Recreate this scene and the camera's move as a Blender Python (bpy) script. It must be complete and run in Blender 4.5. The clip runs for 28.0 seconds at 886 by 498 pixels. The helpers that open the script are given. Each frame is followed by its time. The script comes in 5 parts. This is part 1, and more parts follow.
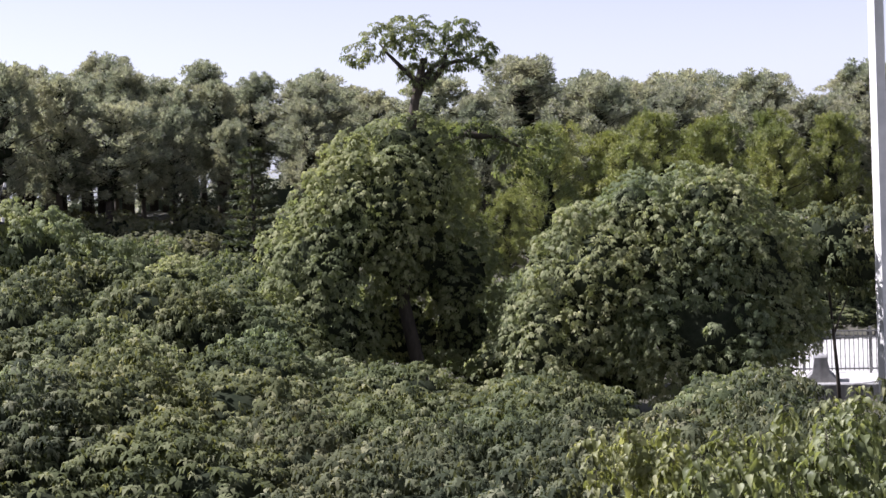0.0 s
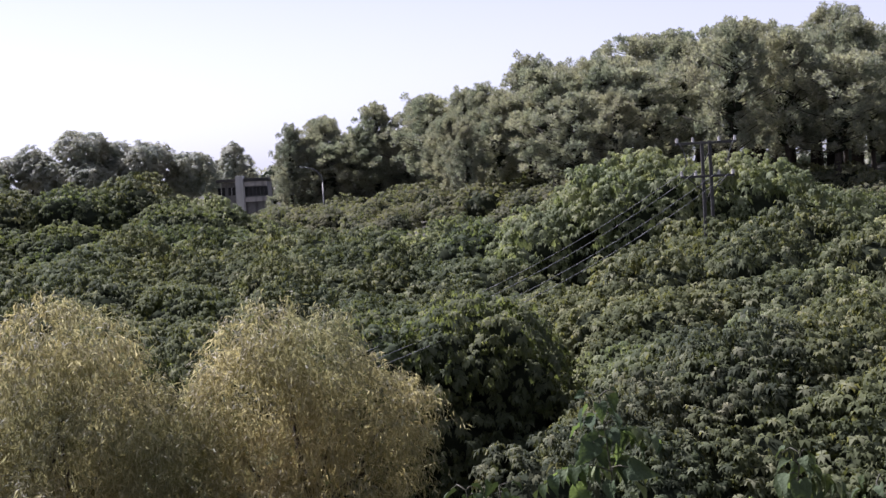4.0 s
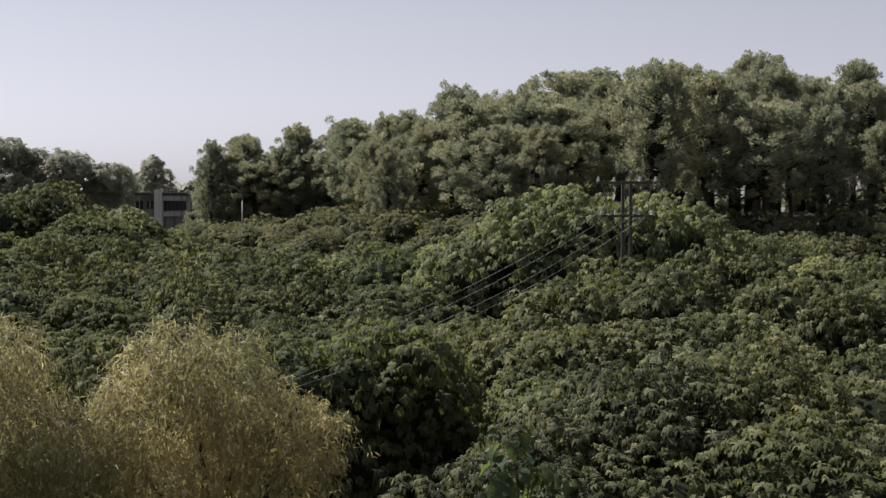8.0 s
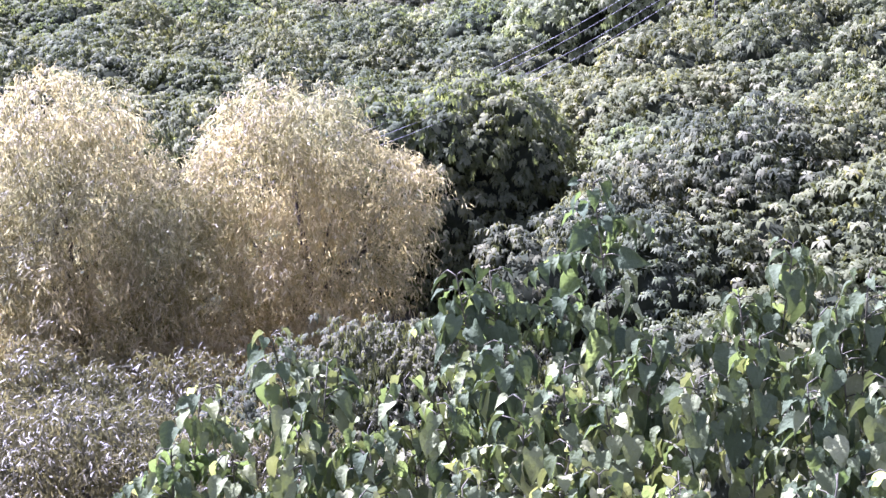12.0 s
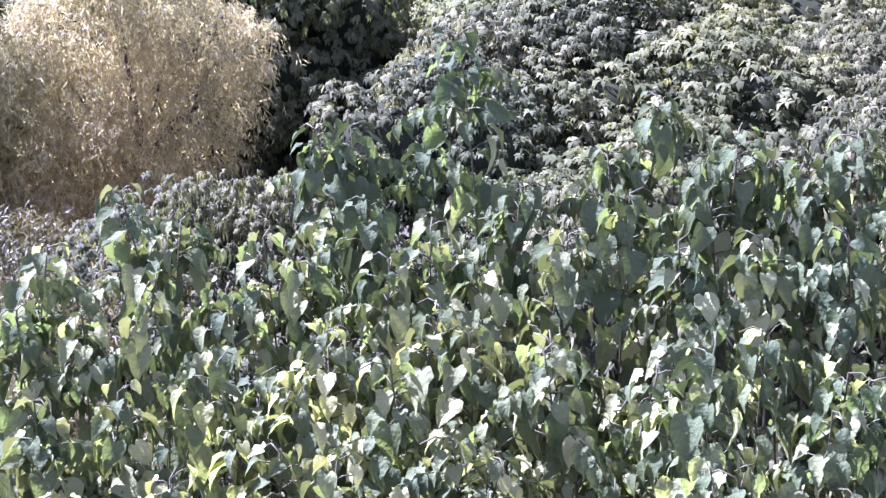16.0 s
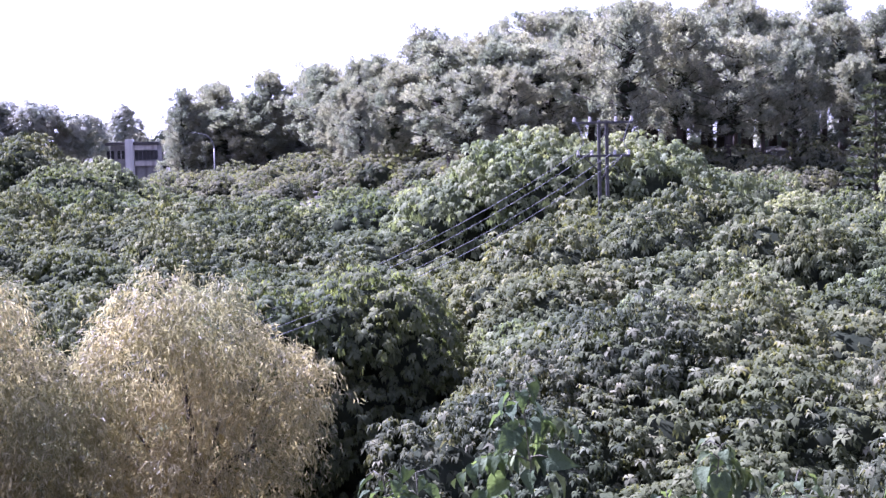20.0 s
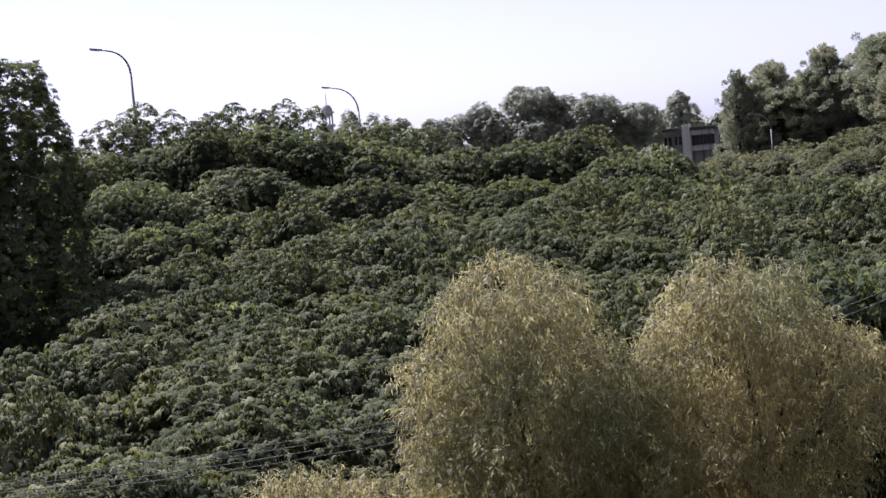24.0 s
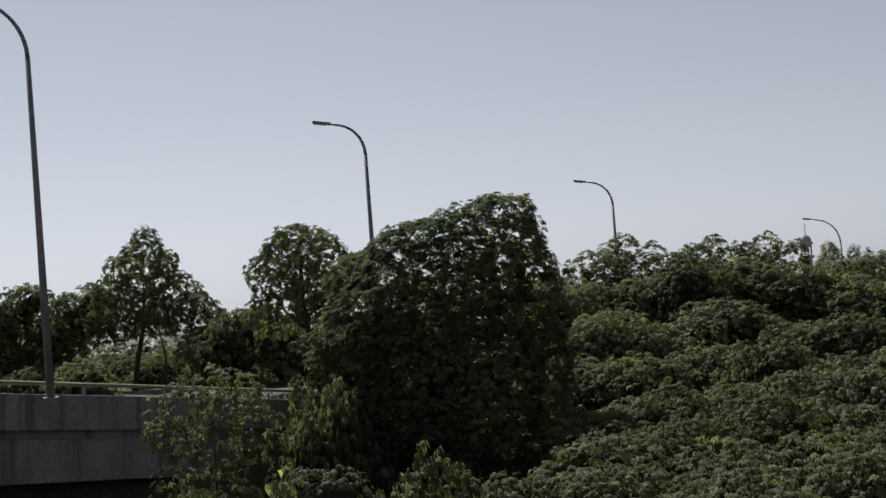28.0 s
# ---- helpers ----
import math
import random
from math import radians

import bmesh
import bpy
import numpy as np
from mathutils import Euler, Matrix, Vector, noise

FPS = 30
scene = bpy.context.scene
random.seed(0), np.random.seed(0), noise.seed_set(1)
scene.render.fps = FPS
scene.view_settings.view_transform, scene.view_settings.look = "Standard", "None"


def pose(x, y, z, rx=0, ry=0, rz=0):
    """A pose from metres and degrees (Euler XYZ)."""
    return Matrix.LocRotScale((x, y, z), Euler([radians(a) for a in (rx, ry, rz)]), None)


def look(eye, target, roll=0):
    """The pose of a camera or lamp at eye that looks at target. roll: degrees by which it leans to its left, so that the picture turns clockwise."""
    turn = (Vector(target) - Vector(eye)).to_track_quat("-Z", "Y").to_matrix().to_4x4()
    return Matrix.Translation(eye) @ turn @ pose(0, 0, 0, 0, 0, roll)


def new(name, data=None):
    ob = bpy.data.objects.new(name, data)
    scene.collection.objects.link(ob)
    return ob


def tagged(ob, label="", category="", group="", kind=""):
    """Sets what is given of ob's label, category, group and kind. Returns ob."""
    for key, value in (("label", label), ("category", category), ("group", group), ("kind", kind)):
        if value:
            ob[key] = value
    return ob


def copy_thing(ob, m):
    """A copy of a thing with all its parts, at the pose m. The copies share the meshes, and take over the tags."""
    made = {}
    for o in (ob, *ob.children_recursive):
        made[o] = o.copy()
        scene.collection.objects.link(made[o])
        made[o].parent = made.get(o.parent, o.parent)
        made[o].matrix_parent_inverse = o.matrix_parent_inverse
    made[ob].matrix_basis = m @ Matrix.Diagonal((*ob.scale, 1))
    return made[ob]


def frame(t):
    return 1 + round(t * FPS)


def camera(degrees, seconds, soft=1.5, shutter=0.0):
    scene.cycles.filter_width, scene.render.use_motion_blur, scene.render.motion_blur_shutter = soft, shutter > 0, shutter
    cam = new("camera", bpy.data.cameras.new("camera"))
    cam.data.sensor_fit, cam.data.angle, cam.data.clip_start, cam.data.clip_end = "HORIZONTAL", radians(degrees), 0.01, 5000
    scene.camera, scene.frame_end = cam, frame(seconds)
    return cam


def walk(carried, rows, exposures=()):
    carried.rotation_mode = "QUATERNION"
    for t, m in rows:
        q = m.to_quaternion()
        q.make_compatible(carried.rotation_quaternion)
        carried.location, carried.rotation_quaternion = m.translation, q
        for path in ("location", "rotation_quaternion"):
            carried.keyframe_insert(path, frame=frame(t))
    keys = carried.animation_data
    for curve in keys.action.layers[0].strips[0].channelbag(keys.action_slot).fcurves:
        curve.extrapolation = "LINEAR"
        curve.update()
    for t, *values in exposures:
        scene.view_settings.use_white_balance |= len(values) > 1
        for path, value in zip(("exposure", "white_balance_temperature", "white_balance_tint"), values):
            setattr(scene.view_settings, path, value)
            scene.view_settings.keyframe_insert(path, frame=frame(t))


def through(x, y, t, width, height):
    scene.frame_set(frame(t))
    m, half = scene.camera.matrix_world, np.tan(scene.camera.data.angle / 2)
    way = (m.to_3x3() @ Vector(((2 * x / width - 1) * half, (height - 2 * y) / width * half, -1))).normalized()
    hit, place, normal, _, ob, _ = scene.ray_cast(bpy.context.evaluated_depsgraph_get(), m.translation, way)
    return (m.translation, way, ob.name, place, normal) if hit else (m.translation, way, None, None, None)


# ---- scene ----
cam = camera(30, 28.0, soft=1.5)

# the hand-held turn: seconds, x, y, z, heading to the right of north, pitch, roll
PATH = [
    (0, 0.069, 0.043, 10.002, 22.04, -2.21, -2.28),
    (0.5, 0.121, 0.207, 9.994, 19.36, -3.07, -2.19),
    (1, 0.086, 0.011, 9.994, 16.05, -2.80, -2.08),
    (1.5, 0.033, -0.065, 9.966, 12.03, -2.57, -2.02),
    (2, 0.032, -0.038, 9.988, 8.86, -2.49, -2.59),
    (2.5, 0.020, -0.107, 9.979, 5.82, -2.02, -2.47),
    (3, 0.050, -0.139, 9.971, 2.37, -2.70, -2.69),
    (3.5, 0.048, -0.146, 9.968, -0.12, -2.96, -3.07),
    (4, 0.050, -0.136, 9.973, -2.89, -2.66, -3.17),
    (4.5, 0.045, -0.079, 9.961, -2.69, -1.38, -3.36),
    (6.5, 0.134, -0.151, 9.979, -6.84, -0.10, -0.57),
    (7, 0.100, -0.079, 9.988, -4.30, -0.43, -0.78),
    (7.5, 0.069, -0.019, 9.968, -3.30, -2.22, -1.13),
    (8, 0.040, -0.023, 9.983, -0.00, -1.80, -0.00),
    (8.5, -0.018, -0.121, 10.001, 0.34, -3.09, -0.63),
    (9, -0.014, -0.034, 9.991, 0.10, -3.69, -1.36),
    (9.5, 0.005, -0.019, 9.987, -2.01, -5.72, -2.69),
    (10, 0.018, -0.095, 10.013, -4.55, -7.65, -3.08),
    (10.5, 0.063, -0.008, 9.983, -4.31, -10.29, -3.56),
    (11, 0.084, 0.014, 9.981, -3.84, -10.99, -3.79),
    (11.5, 0.098, -0.050, 9.994, -5.29, -9.48, -3.49),
    (12, 0.103, -0.032, 9.987, -3.50, -10.34, -2.30),
    (12.5, 0.075, 0.016, 9.978, -1.03, -10.95, -2.12),
    (13, 0.031, 0.030, 9.978, 1.65, -11.79, -1.67),
    (13.5, 0.001, 0.074, 9.973, 3.24, -12.18, -1.19),
    (15.5, -0.033, 0.188, 9.925, 2.54, -16.04, -1.04),
    (16, -0.040, 0.177, 9.928, 2.55, -15.37, -0.81),
    (16.5, -0.046, 0.164, 9.936, 1.77, -13.92, -0.74),
    (17, -0.051, 0.143, 9.948, 1.32, -11.90, -1.14),
    (17.5, -0.055, 0.123, 9.957, 1.46, -10.29, -1.43),
    (18, -0.056, 0.115, 9.966, 1.84, -8.65, -1.44),
    (18.5, -0.048, 0.148, 9.963, 2.06, -6.84, -1.25),
    (19, -0.087, 0.045, 9.987, 1.54, -5.45, -0.99),
    (19.5, -0.085, 0.027, 10.000, 1.26, -4.64, -1.06),
    (20, -0.086, -0.022, 10.020, 0.91, -3.80, -1.33),
    (20.5, -0.081, -0.035, 10.010, 0.40, -2.83, -1.68),
    (22.5, 0.006, 0.064, 10.011, -8.40, -3.41, -3.80),
    (23, 0.023, 0.079, 9.979, -12.54, -3.69, -5.14),
    (23.5, -0.009, 0.063, 10.010, -15.77, -3.38, -5.10),
    (24, -0.016, 0.119, 10.033, -18.42, -3.30, -5.06),
    (24.5, -0.016, 0.065, 9.996, -21.99, -2.27, -4.79),
    (25, -0.033, 0.043, 10.012, -26.48, -1.93, -5.59),
    (25.5, -0.101, 0.036, 10.065, -29.62, -2.06, -6.33),
    (26, -0.150, 0.047, 10.143, -32.25, -1.53, -5.47),
    (26.5, -0.120, -0.047, 10.124, -34.66, -0.89, -5.56),
    (27, -0.094, -0.180, 10.105, -36.69, 0.17, -5.65),
    (27.5, -0.112, -0.138, 10.134, -36.83, 1.80, -4.84),
    (28, -0.141, -0.091, 10.144, -34.32, 2.42, -3.89)
]


def carried_pose(x, y, z, heading, pitch, roll):
    return Matrix.Translation((x, y, z)) @ pose(0, 0, 0, 0, 0, -heading) @ pose(0, 0, 0, 90 + pitch) @ pose(0, 0, 0, 0, 0, roll)


walk(cam, [(r[0], carried_pose(*r[1:])) for r in PATH],
     exposures=[(0, 1.05, 5750, 22), (0.6, 1.5, 5700, 28), (2.2, 1.35, 5650, 29), (3, 0.95, 5500, 30), (4.5, 0.75, 5650, 26), (6.5, -0.1, 6000, 13), (7.0, -0.08, 6000, 13), (8.0, 0.3, 6150, 17),
                (9.0, 0.9, 5550, 25), (10.0, 2.3, 5300, 39), (11.0, 2.65, 5150, 46), (13.5, 2.68, 4950, 49), (16.0, 2.75, 4950, 51),
                (18.0, 2.75, 4900, 54), (19.2, 2.7, 4850, 57), (20.0, 2.1, 4900, 52), (20.5, 1.6, 5150, 42), (23.0, 0.9, 5500, 30), (24.0, 0.7, 5550, 28), (25.0, 0.5, 5600, 28), (26.0, 0.4, 5750, 26),
                (27.0, 0.12, 6250, 15), (28.0, -0.2, 6000, 12)])

# ---- light: hazy afternoon sky, sun high on the left ----
SUN_HEADING, SUN_HEIGHT = -56, 49
world = bpy.data.worlds.new("sky")
scene.world = world
world.use_nodes = True
wn = world.node_tree
wn.nodes.clear()
sky = wn.nodes.new("ShaderNodeTexSky")
sky.sky_type, sky.sun_disc = "NISHITA", False
sky.sun_elevation, sky.sun_rotation = radians(SUN_HEIGHT), radians(SUN_HEADING)
sky.air_density, sky.dust_density, sky.ozone_density, sky.altitude = 1.0, 1.2, 1.0, 500
bg = wn.nodes.new("ShaderNodeBackground")
bg.inputs["Strength"].default_value = 0.086
wout = wn.nodes.new("ShaderNodeOutputWorld")
# haze: most of the sky's colour washed out to a faint lavender white
grey = wn.nodes.new("ShaderNodeRGBToBW")
white = wn.nodes.new("ShaderNodeMix")
white.data_type, white.blend_type = "RGBA", "MULTIPLY"
white.inputs[0].default_value = 1.0
white.inputs[7].default_value = (1.0, 1.0, 1.03, 1)
hazy = wn.nodes.new("ShaderNodeMix")
hazy.data_type = "RGBA"
hazy.inputs[0].default_value = 0.84
wn.links.new(sky.outputs[0], grey.inputs[0])
wn.links.new(grey.outputs[0], white.inputs[6])
wn.links.new(sky.outputs[0], hazy.inputs[6])
wn.links.new(white.outputs[2], hazy.inputs[7])
wn.links.new(hazy.outputs[2], bg.inputs["Color"])
wn.links.new(bg.outputs[0], wout.inputs["Surface"])

sun = new("sun", bpy.data.lights.new("sun", "SUN"))
sun.data.energy, sun.data.angle, sun.data.color = 5.0, radians(0.6), (1.0, 0.95, 0.86)
sun.matrix_world = look((math.sin(radians(SUN_HEADING)) * 100 * math.cos(radians(SUN_HEIGHT)),
                         math.cos(radians(SUN_HEADING)) * 100 * math.cos(radians(SUN_HEIGHT)),
                         100 * math.sin(radians(SUN_HEIGHT))), (0, 0, 0))

# ---- materials ----


def material(name):
    m = bpy.data.materials.new(name)
    m.use_nodes = True
    nt = m.node_tree
    nt.nodes.clear()
    return m, nt, nt.nodes.new("ShaderNodeOutputMaterial")


def node(nt, kind, **values):
    n = nt.nodes.new("ShaderNode" + kind)
    for k, v in values.items():
        n.inputs[k.replace("_", " ")].default_value = v
    return n


def ramp(nt, source, stops):
    r = nt.nodes.new("ShaderNodeValToRGB")
    e = r.color_ramp.elements
    while len(e) < len(stops):
        e.new(0.5)
    for i, (p, c) in enumerate(stops):
        e[i].position, e[i].color = p, (*c, 1)
    nt.links.new(source, r.inputs["Fac"])
    return r.outputs["Color"]


def mixed(nt, fac, a, b, blend="MIX"):
    m = nt.nodes.new("ShaderNodeMix")
    m.data_type, m.blend_type = "RGBA", blend
    for value, slot in ((fac, 0), (a, 6), (b, 7)):
        if isinstance(value, (int, float)):
            m.inputs[slot].default_value = value
        elif isinstance(value, tuple):
            m.inputs[slot].default_value = (*value, 1)
        else:
            nt.links.new(value, m.inputs[slot])
    return m.outputs[2]


def leaf_material(name, stops, tint, through=0.3, rough=0.5, gloss=0.4, thin=1.25, tint_amount=0.75, glow=(1.25, 1.35, 0.55), crinkle=0.0, uneven=0.0):
    """Leaves: a colour for each leaf, a tint for each plant, light through the blade."""
    m, nt, out = material(name)
    geo, info = nt.nodes.new("ShaderNodeNewGeometry"), nt.nodes.new("ShaderNodeObjectInfo")
    colour = ramp(nt, geo.outputs["Random Per Island"], stops)
    spread = nt.nodes.new("ShaderNodeMath")
    spread.operation = "POWER"
    spread.inputs[1].default_value = 1.6
    nt.links.new(info.outputs["Random"], spread.inputs[0])
    part_of = nt.nodes.new("ShaderNodeMath")
    part_of.operation = "MULTIPLY"
    part_of.inputs[1].default_value = tint_amount
    nt.links.new(spread.outputs[0], part_of.inputs[0])
    colour = mixed(nt, part_of.outputs[0], colour, tint)
    cloud = node(nt, "TexNoise", Scale=0.35, Detail=2.0)
    coords = nt.nodes.new("ShaderNodeNewGeometry")
    nt.links.new(coords.outputs["Position"], cloud.inputs["Vector"])
    tone = ramp(nt, cloud.outputs["Fac"], [(0.35, (0.72, 0.78, 0.72)), (0.65, (1.15, 1.1, 0.95))])
    colour = mixed(nt, 1.0, colour, tone, "MULTIPLY")
    b = node(nt, "BsdfPrincipled", Roughness=rough, Specular_IOR_Level=gloss)
    nt.links.new(colour, b.inputs["Base Color"])
    t = nt.nodes.new("ShaderNodeBsdfTranslucent")
    nt.links.new(mixed(nt, 1.0, colour, tuple(thin * g for g in glow), "MULTIPLY"), t.inputs["Color"])
    if crinkle:
        spots = node(nt, "TexNoise", Scale=70.0, Detail=3.0)
        nt.links.new(coords.outputs["Position"], spots.inputs["Vector"])
        relief = node(nt, "Bump", Strength=crinkle, Distance=0.012)
        nt.links.new(spots.outputs["Fac"], relief.inputs["Height"])
        nt.links.new(relief.outputs[0], b.inputs["Normal"])
        nt.links.new(relief.outputs[0], t.inputs["Normal"])
    mix = node(nt, "MixShader", Fac=through)
    if uneven:
        # a few thin young blades let far more light through than the rest
        both = nt.nodes.new("ShaderNodeMath")
        both.operation = "ADD"
        nt.links.new(geo.outputs["Random Per Island"], both.inputs[0])
        nt.links.new(info.outputs["Random"], both.inputs[1])
        turned = nt.nodes.new("ShaderNodeMath")
        turned.operation = "FRACT"
        nt.links.new(both.outputs[0], turned.inputs[0])
        thin_share = ramp(nt, turned.outputs[0], [(0.68, (through,) * 3), (0.9, (min(0.6, through + 0.4 * uneven),) * 3)])
        nt.links.new(thin_share, mix.inputs[0])
    nt.links.new(b.outputs[0], mix.inputs[1])
    nt.links.new(t.outputs[0], mix.inputs[2])
    nt.links.new(mix.outputs[0], out.inputs["Surface"])
    return m


def rough_material(name, low, high, scale, rough=0.85, bump=0.3, metallic=0.0, stain=None, stretch=(1, 1, 1), spec=0.3):
    """Two scales of mottling between two colours, with relief and, if given, stains."""
    m, nt, out = material(name)
    coords = nt.nodes.new("ShaderNodeTexCoord")
    mapping = nt.nodes.new("ShaderNodeMapping")
    mapping.inputs["Scale"].default_value = stretch
    nt.links.new(coords.outputs["Object"], mapping.inputs["Vector"])
    fine = node(nt, "TexNoise", Scale=scale, Detail=6.0, Roughness=0.65)
    broad = node(nt, "TexNoise", Scale=scale * 0.12, Detail=3.0)
    for n in (fine, broad):
        nt.links.new(mapping.outputs[0], n.inputs["Vector"])
    colour = ramp(nt, fine.outputs["Fac"], [(0.3, low), (0.7, high)])
    tone = ramp(nt, broad.outputs["Fac"], [(0.3, (0.75, 0.75, 0.75)), (0.7, (1.12, 1.1, 1.08))])
    colour = mixed(nt, 1.0, colour, tone, "MULTIPLY")
    if stain:
        streak = node(nt, "TexNoise", Scale=1.0, Detail=5.0)
        m2 = nt.nodes.new("ShaderNodeMapping")
        m2.inputs["Scale"].default_value = (1.6, 1.6, 0.16)
        nt.links.new(coords.outputs["Object"], m2.inputs["Vector"])
        nt.links.new(m2.outputs[0], streak.inputs["Vector"])
        fac = ramp(nt, streak.outputs["Fac"], [(0.5, (0, 0, 0)), (0.68, (1, 1, 1))])
        colour = mixed(nt, fac, colour, stain)
    b = node(nt, "BsdfPrincipled", Roughness=rough, Metallic=metallic, Specular_IOR_Level=spec)
    nt.links.new(colour, b.inputs["Base Color"])
    if bump:
        bm_ = node(nt, "Bump", Strength=bump, Distance=0.02)
        nt.links.new(fine.outputs["Fac"], bm_.inputs["Height"])
        nt.links.new(bm_.outputs[0], b.inputs["Normal"])
    nt.links.new(b.outputs[0], out.inputs["Surface"])
    return m


MULBERRY = leaf_material("mulberry_leaf", [(0.0, (0.044, 0.054, 0.033)), (0.5, (0.098, 0.111, 0.062)), (0.82, (0.152, 0.166, 0.096)), (1.0, (0.25, 0.252, 0.172))],
                         (0.128, 0.143, 0.068), through=0.3, rough=0.72, gloss=0.08, glow=(1.25, 1.2, 0.6), thin=1.3, tint_amount=0.4)
BROAD = leaf_material("broad_leaf", [(0.0, (0.052, 0.073, 0.046)), (0.45, (0.096, 0.121, 0.069)), (0.8, (0.19, 0.214, 0.12)), (1.0, (0.36, 0.376, 0.22))],
                      (0.1, 0.13, 0.065), through=0.07, rough=0.65, gloss=0.06, thin=2.2, tint_amount=0.25, crinkle=0.6, glow=(1.25, 1.3, 0.58), uneven=0.85)
# lighter copy of the broad leaf, with sunlight put into its colour
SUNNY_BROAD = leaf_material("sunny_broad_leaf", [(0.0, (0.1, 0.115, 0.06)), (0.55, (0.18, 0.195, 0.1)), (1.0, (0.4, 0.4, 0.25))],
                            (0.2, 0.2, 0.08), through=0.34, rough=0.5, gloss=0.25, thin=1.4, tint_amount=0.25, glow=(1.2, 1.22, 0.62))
# mulberry leaf in dimmer tones, standing in for shade on the near right slope
SLOPE_SHADE_LEAF = leaf_material("slope_shade_leaf", [(0.0, (0.04, 0.048, 0.033)), (0.5, (0.078, 0.087, 0.056)), (0.85, (0.14, 0.146, 0.095)), (1.0, (0.27, 0.263, 0.19))],
                          (0.085, 0.092, 0.048), through=0.26, rough=0.75, gloss=0.07, glow=(1.2, 1.15, 0.65), tint_amount=0.4)
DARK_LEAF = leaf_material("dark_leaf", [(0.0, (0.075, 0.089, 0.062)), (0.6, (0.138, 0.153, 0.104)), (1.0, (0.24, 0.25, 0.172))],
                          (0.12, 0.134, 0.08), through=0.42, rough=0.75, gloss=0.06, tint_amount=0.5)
YELLOW_LEAF = leaf_material("yellow_green_leaf", [(0.0, (0.115, 0.132, 0.084)), (0.6, (0.205, 0.224, 0.138)), (1.0, (0.37, 0.372, 0.26))],
                            (0.2, 0.22, 0.118), through=0.38, rough=0.75, gloss=0.06, glow=(1.2, 1.25, 0.72), tint_amount=0.4)
GREY_LEAF = leaf_material("grey_leaf", [(0.0, (0.055, 0.062, 0.04)), (0.7, (0.092, 0.098, 0.064)), (1.0, (0.18, 0.175, 0.125))],
                          (0.1, 0.1, 0.06), through=0.3, rough=0.66, gloss=0.12)
WILLOW = leaf_material("willow_leaf", [(0.0, (0.215, 0.195, 0.108)), (0.45, (0.305, 0.279, 0.165)), (0.75, (0.375, 0.348, 0.222)), (1.0, (0.53, 0.5, 0.37))],
                       (0.28, 0.256, 0.148), through=0.58, rough=0.45, gloss=0.4, thin=1.25, tint_amount=0.25, glow=(1.12, 1.07, 0.82))
# the willow leaf again, much darker: shade on the low front bushes as colour
SHADE_WILLOW = leaf_material("shade_willow_leaf", [(0.0, (0.07, 0.067, 0.036)), (0.5, (0.115, 0.108, 0.058)), (1.0, (0.2, 0.186, 0.11))],
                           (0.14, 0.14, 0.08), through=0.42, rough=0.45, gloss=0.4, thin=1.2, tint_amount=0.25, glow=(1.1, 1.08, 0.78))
# needles lifted to a pale grey that stands in for haze over the distance
HAZE_NEEDLE = leaf_material("hazed_needle", [(0.0, (0.22, 0.222, 0.19)), (0.6, (0.325, 0.322, 0.278)), (1.0, (0.45, 0.445, 0.385))],
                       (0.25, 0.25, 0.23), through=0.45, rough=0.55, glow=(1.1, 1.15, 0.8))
FIR = leaf_material("fir_needle", [(0.0, (0.05, 0.06, 0.045)), (0.6, (0.085, 0.096, 0.072)), (1.0, (0.15, 0.16, 0.125))],
                    (0.08, 0.09, 0.07), through=0.2, rough=0.75, gloss=0.05)
SCRUB = leaf_material("scrub_leaf", [(0.0, (0.1, 0.108, 0.078)), (0.6, (0.165, 0.172, 0.125)), (1.0, (0.25, 0.25, 0.18))],
                      (0.13, 0.12, 0.085), through=0.35, rough=0.75, gloss=0.05)
LIME_NEEDLE = leaf_material("young_pine_needle", [(0.0, (0.18, 0.195, 0.1)), (0.6, (0.27, 0.28, 0.145)), (1.0, (0.36, 0.36, 0.2))],
                            (0.17, 0.185, 0.08), through=0.3, rough=0.5)
# leaves of distant trees: air haze painted in as a pale grey base colour
HAZE_LEAF = leaf_material("hazed_leaf", [(0.0, (0.27, 0.28, 0.25)), (0.6, (0.37, 0.38, 0.345)), (1.0, (0.48, 0.485, 0.44))],
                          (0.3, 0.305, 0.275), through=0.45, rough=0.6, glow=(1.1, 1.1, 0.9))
# dark crown filling: the shade between the leaves, put into a hull's colour
INNER = rough_material("inner_shade", (0.022, 0.028, 0.018), (0.044, 0.05, 0.032), 6, rough=1.0, bump=0, spec=0.0)
BARK = rough_material("bark", (0.03, 0.024, 0.018), (0.085, 0.07, 0.055), 9, stretch=(1, 1, 0.25), bump=0.8)
GREEN_STEM = rough_material("green_stem", (0.05, 0.055, 0.03), (0.11, 0.1, 0.06), 20, rough=0.6, bump=0.2)
CONCRETE = rough_material("weathered_concrete", (0.2, 0.198, 0.192), (0.31, 0.305, 0.3), 7, stain=(0.1, 0.096, 0.09))
STEEL = rough_material("galvanised_steel", (0.2, 0.2, 0.2), (0.3, 0.3, 0.29), 12, rough=0.5, bump=0.05, metallic=0.4)
OLD_STEEL = rough_material("weathered_steel", (0.05, 0.048, 0.045), (0.1, 0.095, 0.09), 12, rough=0.7, bump=0.1)
RUST = rough_material("painted_pipe", (0.22, 0.19, 0.12), (0.36, 0.31, 0.2), 5, rough=0.7, bump=0.2)
WHITE = rough_material("white_paint", (0.72, 0.71, 0.69), (0.82, 0.81, 0.8), 4, rough=0.5, bump=0.05)
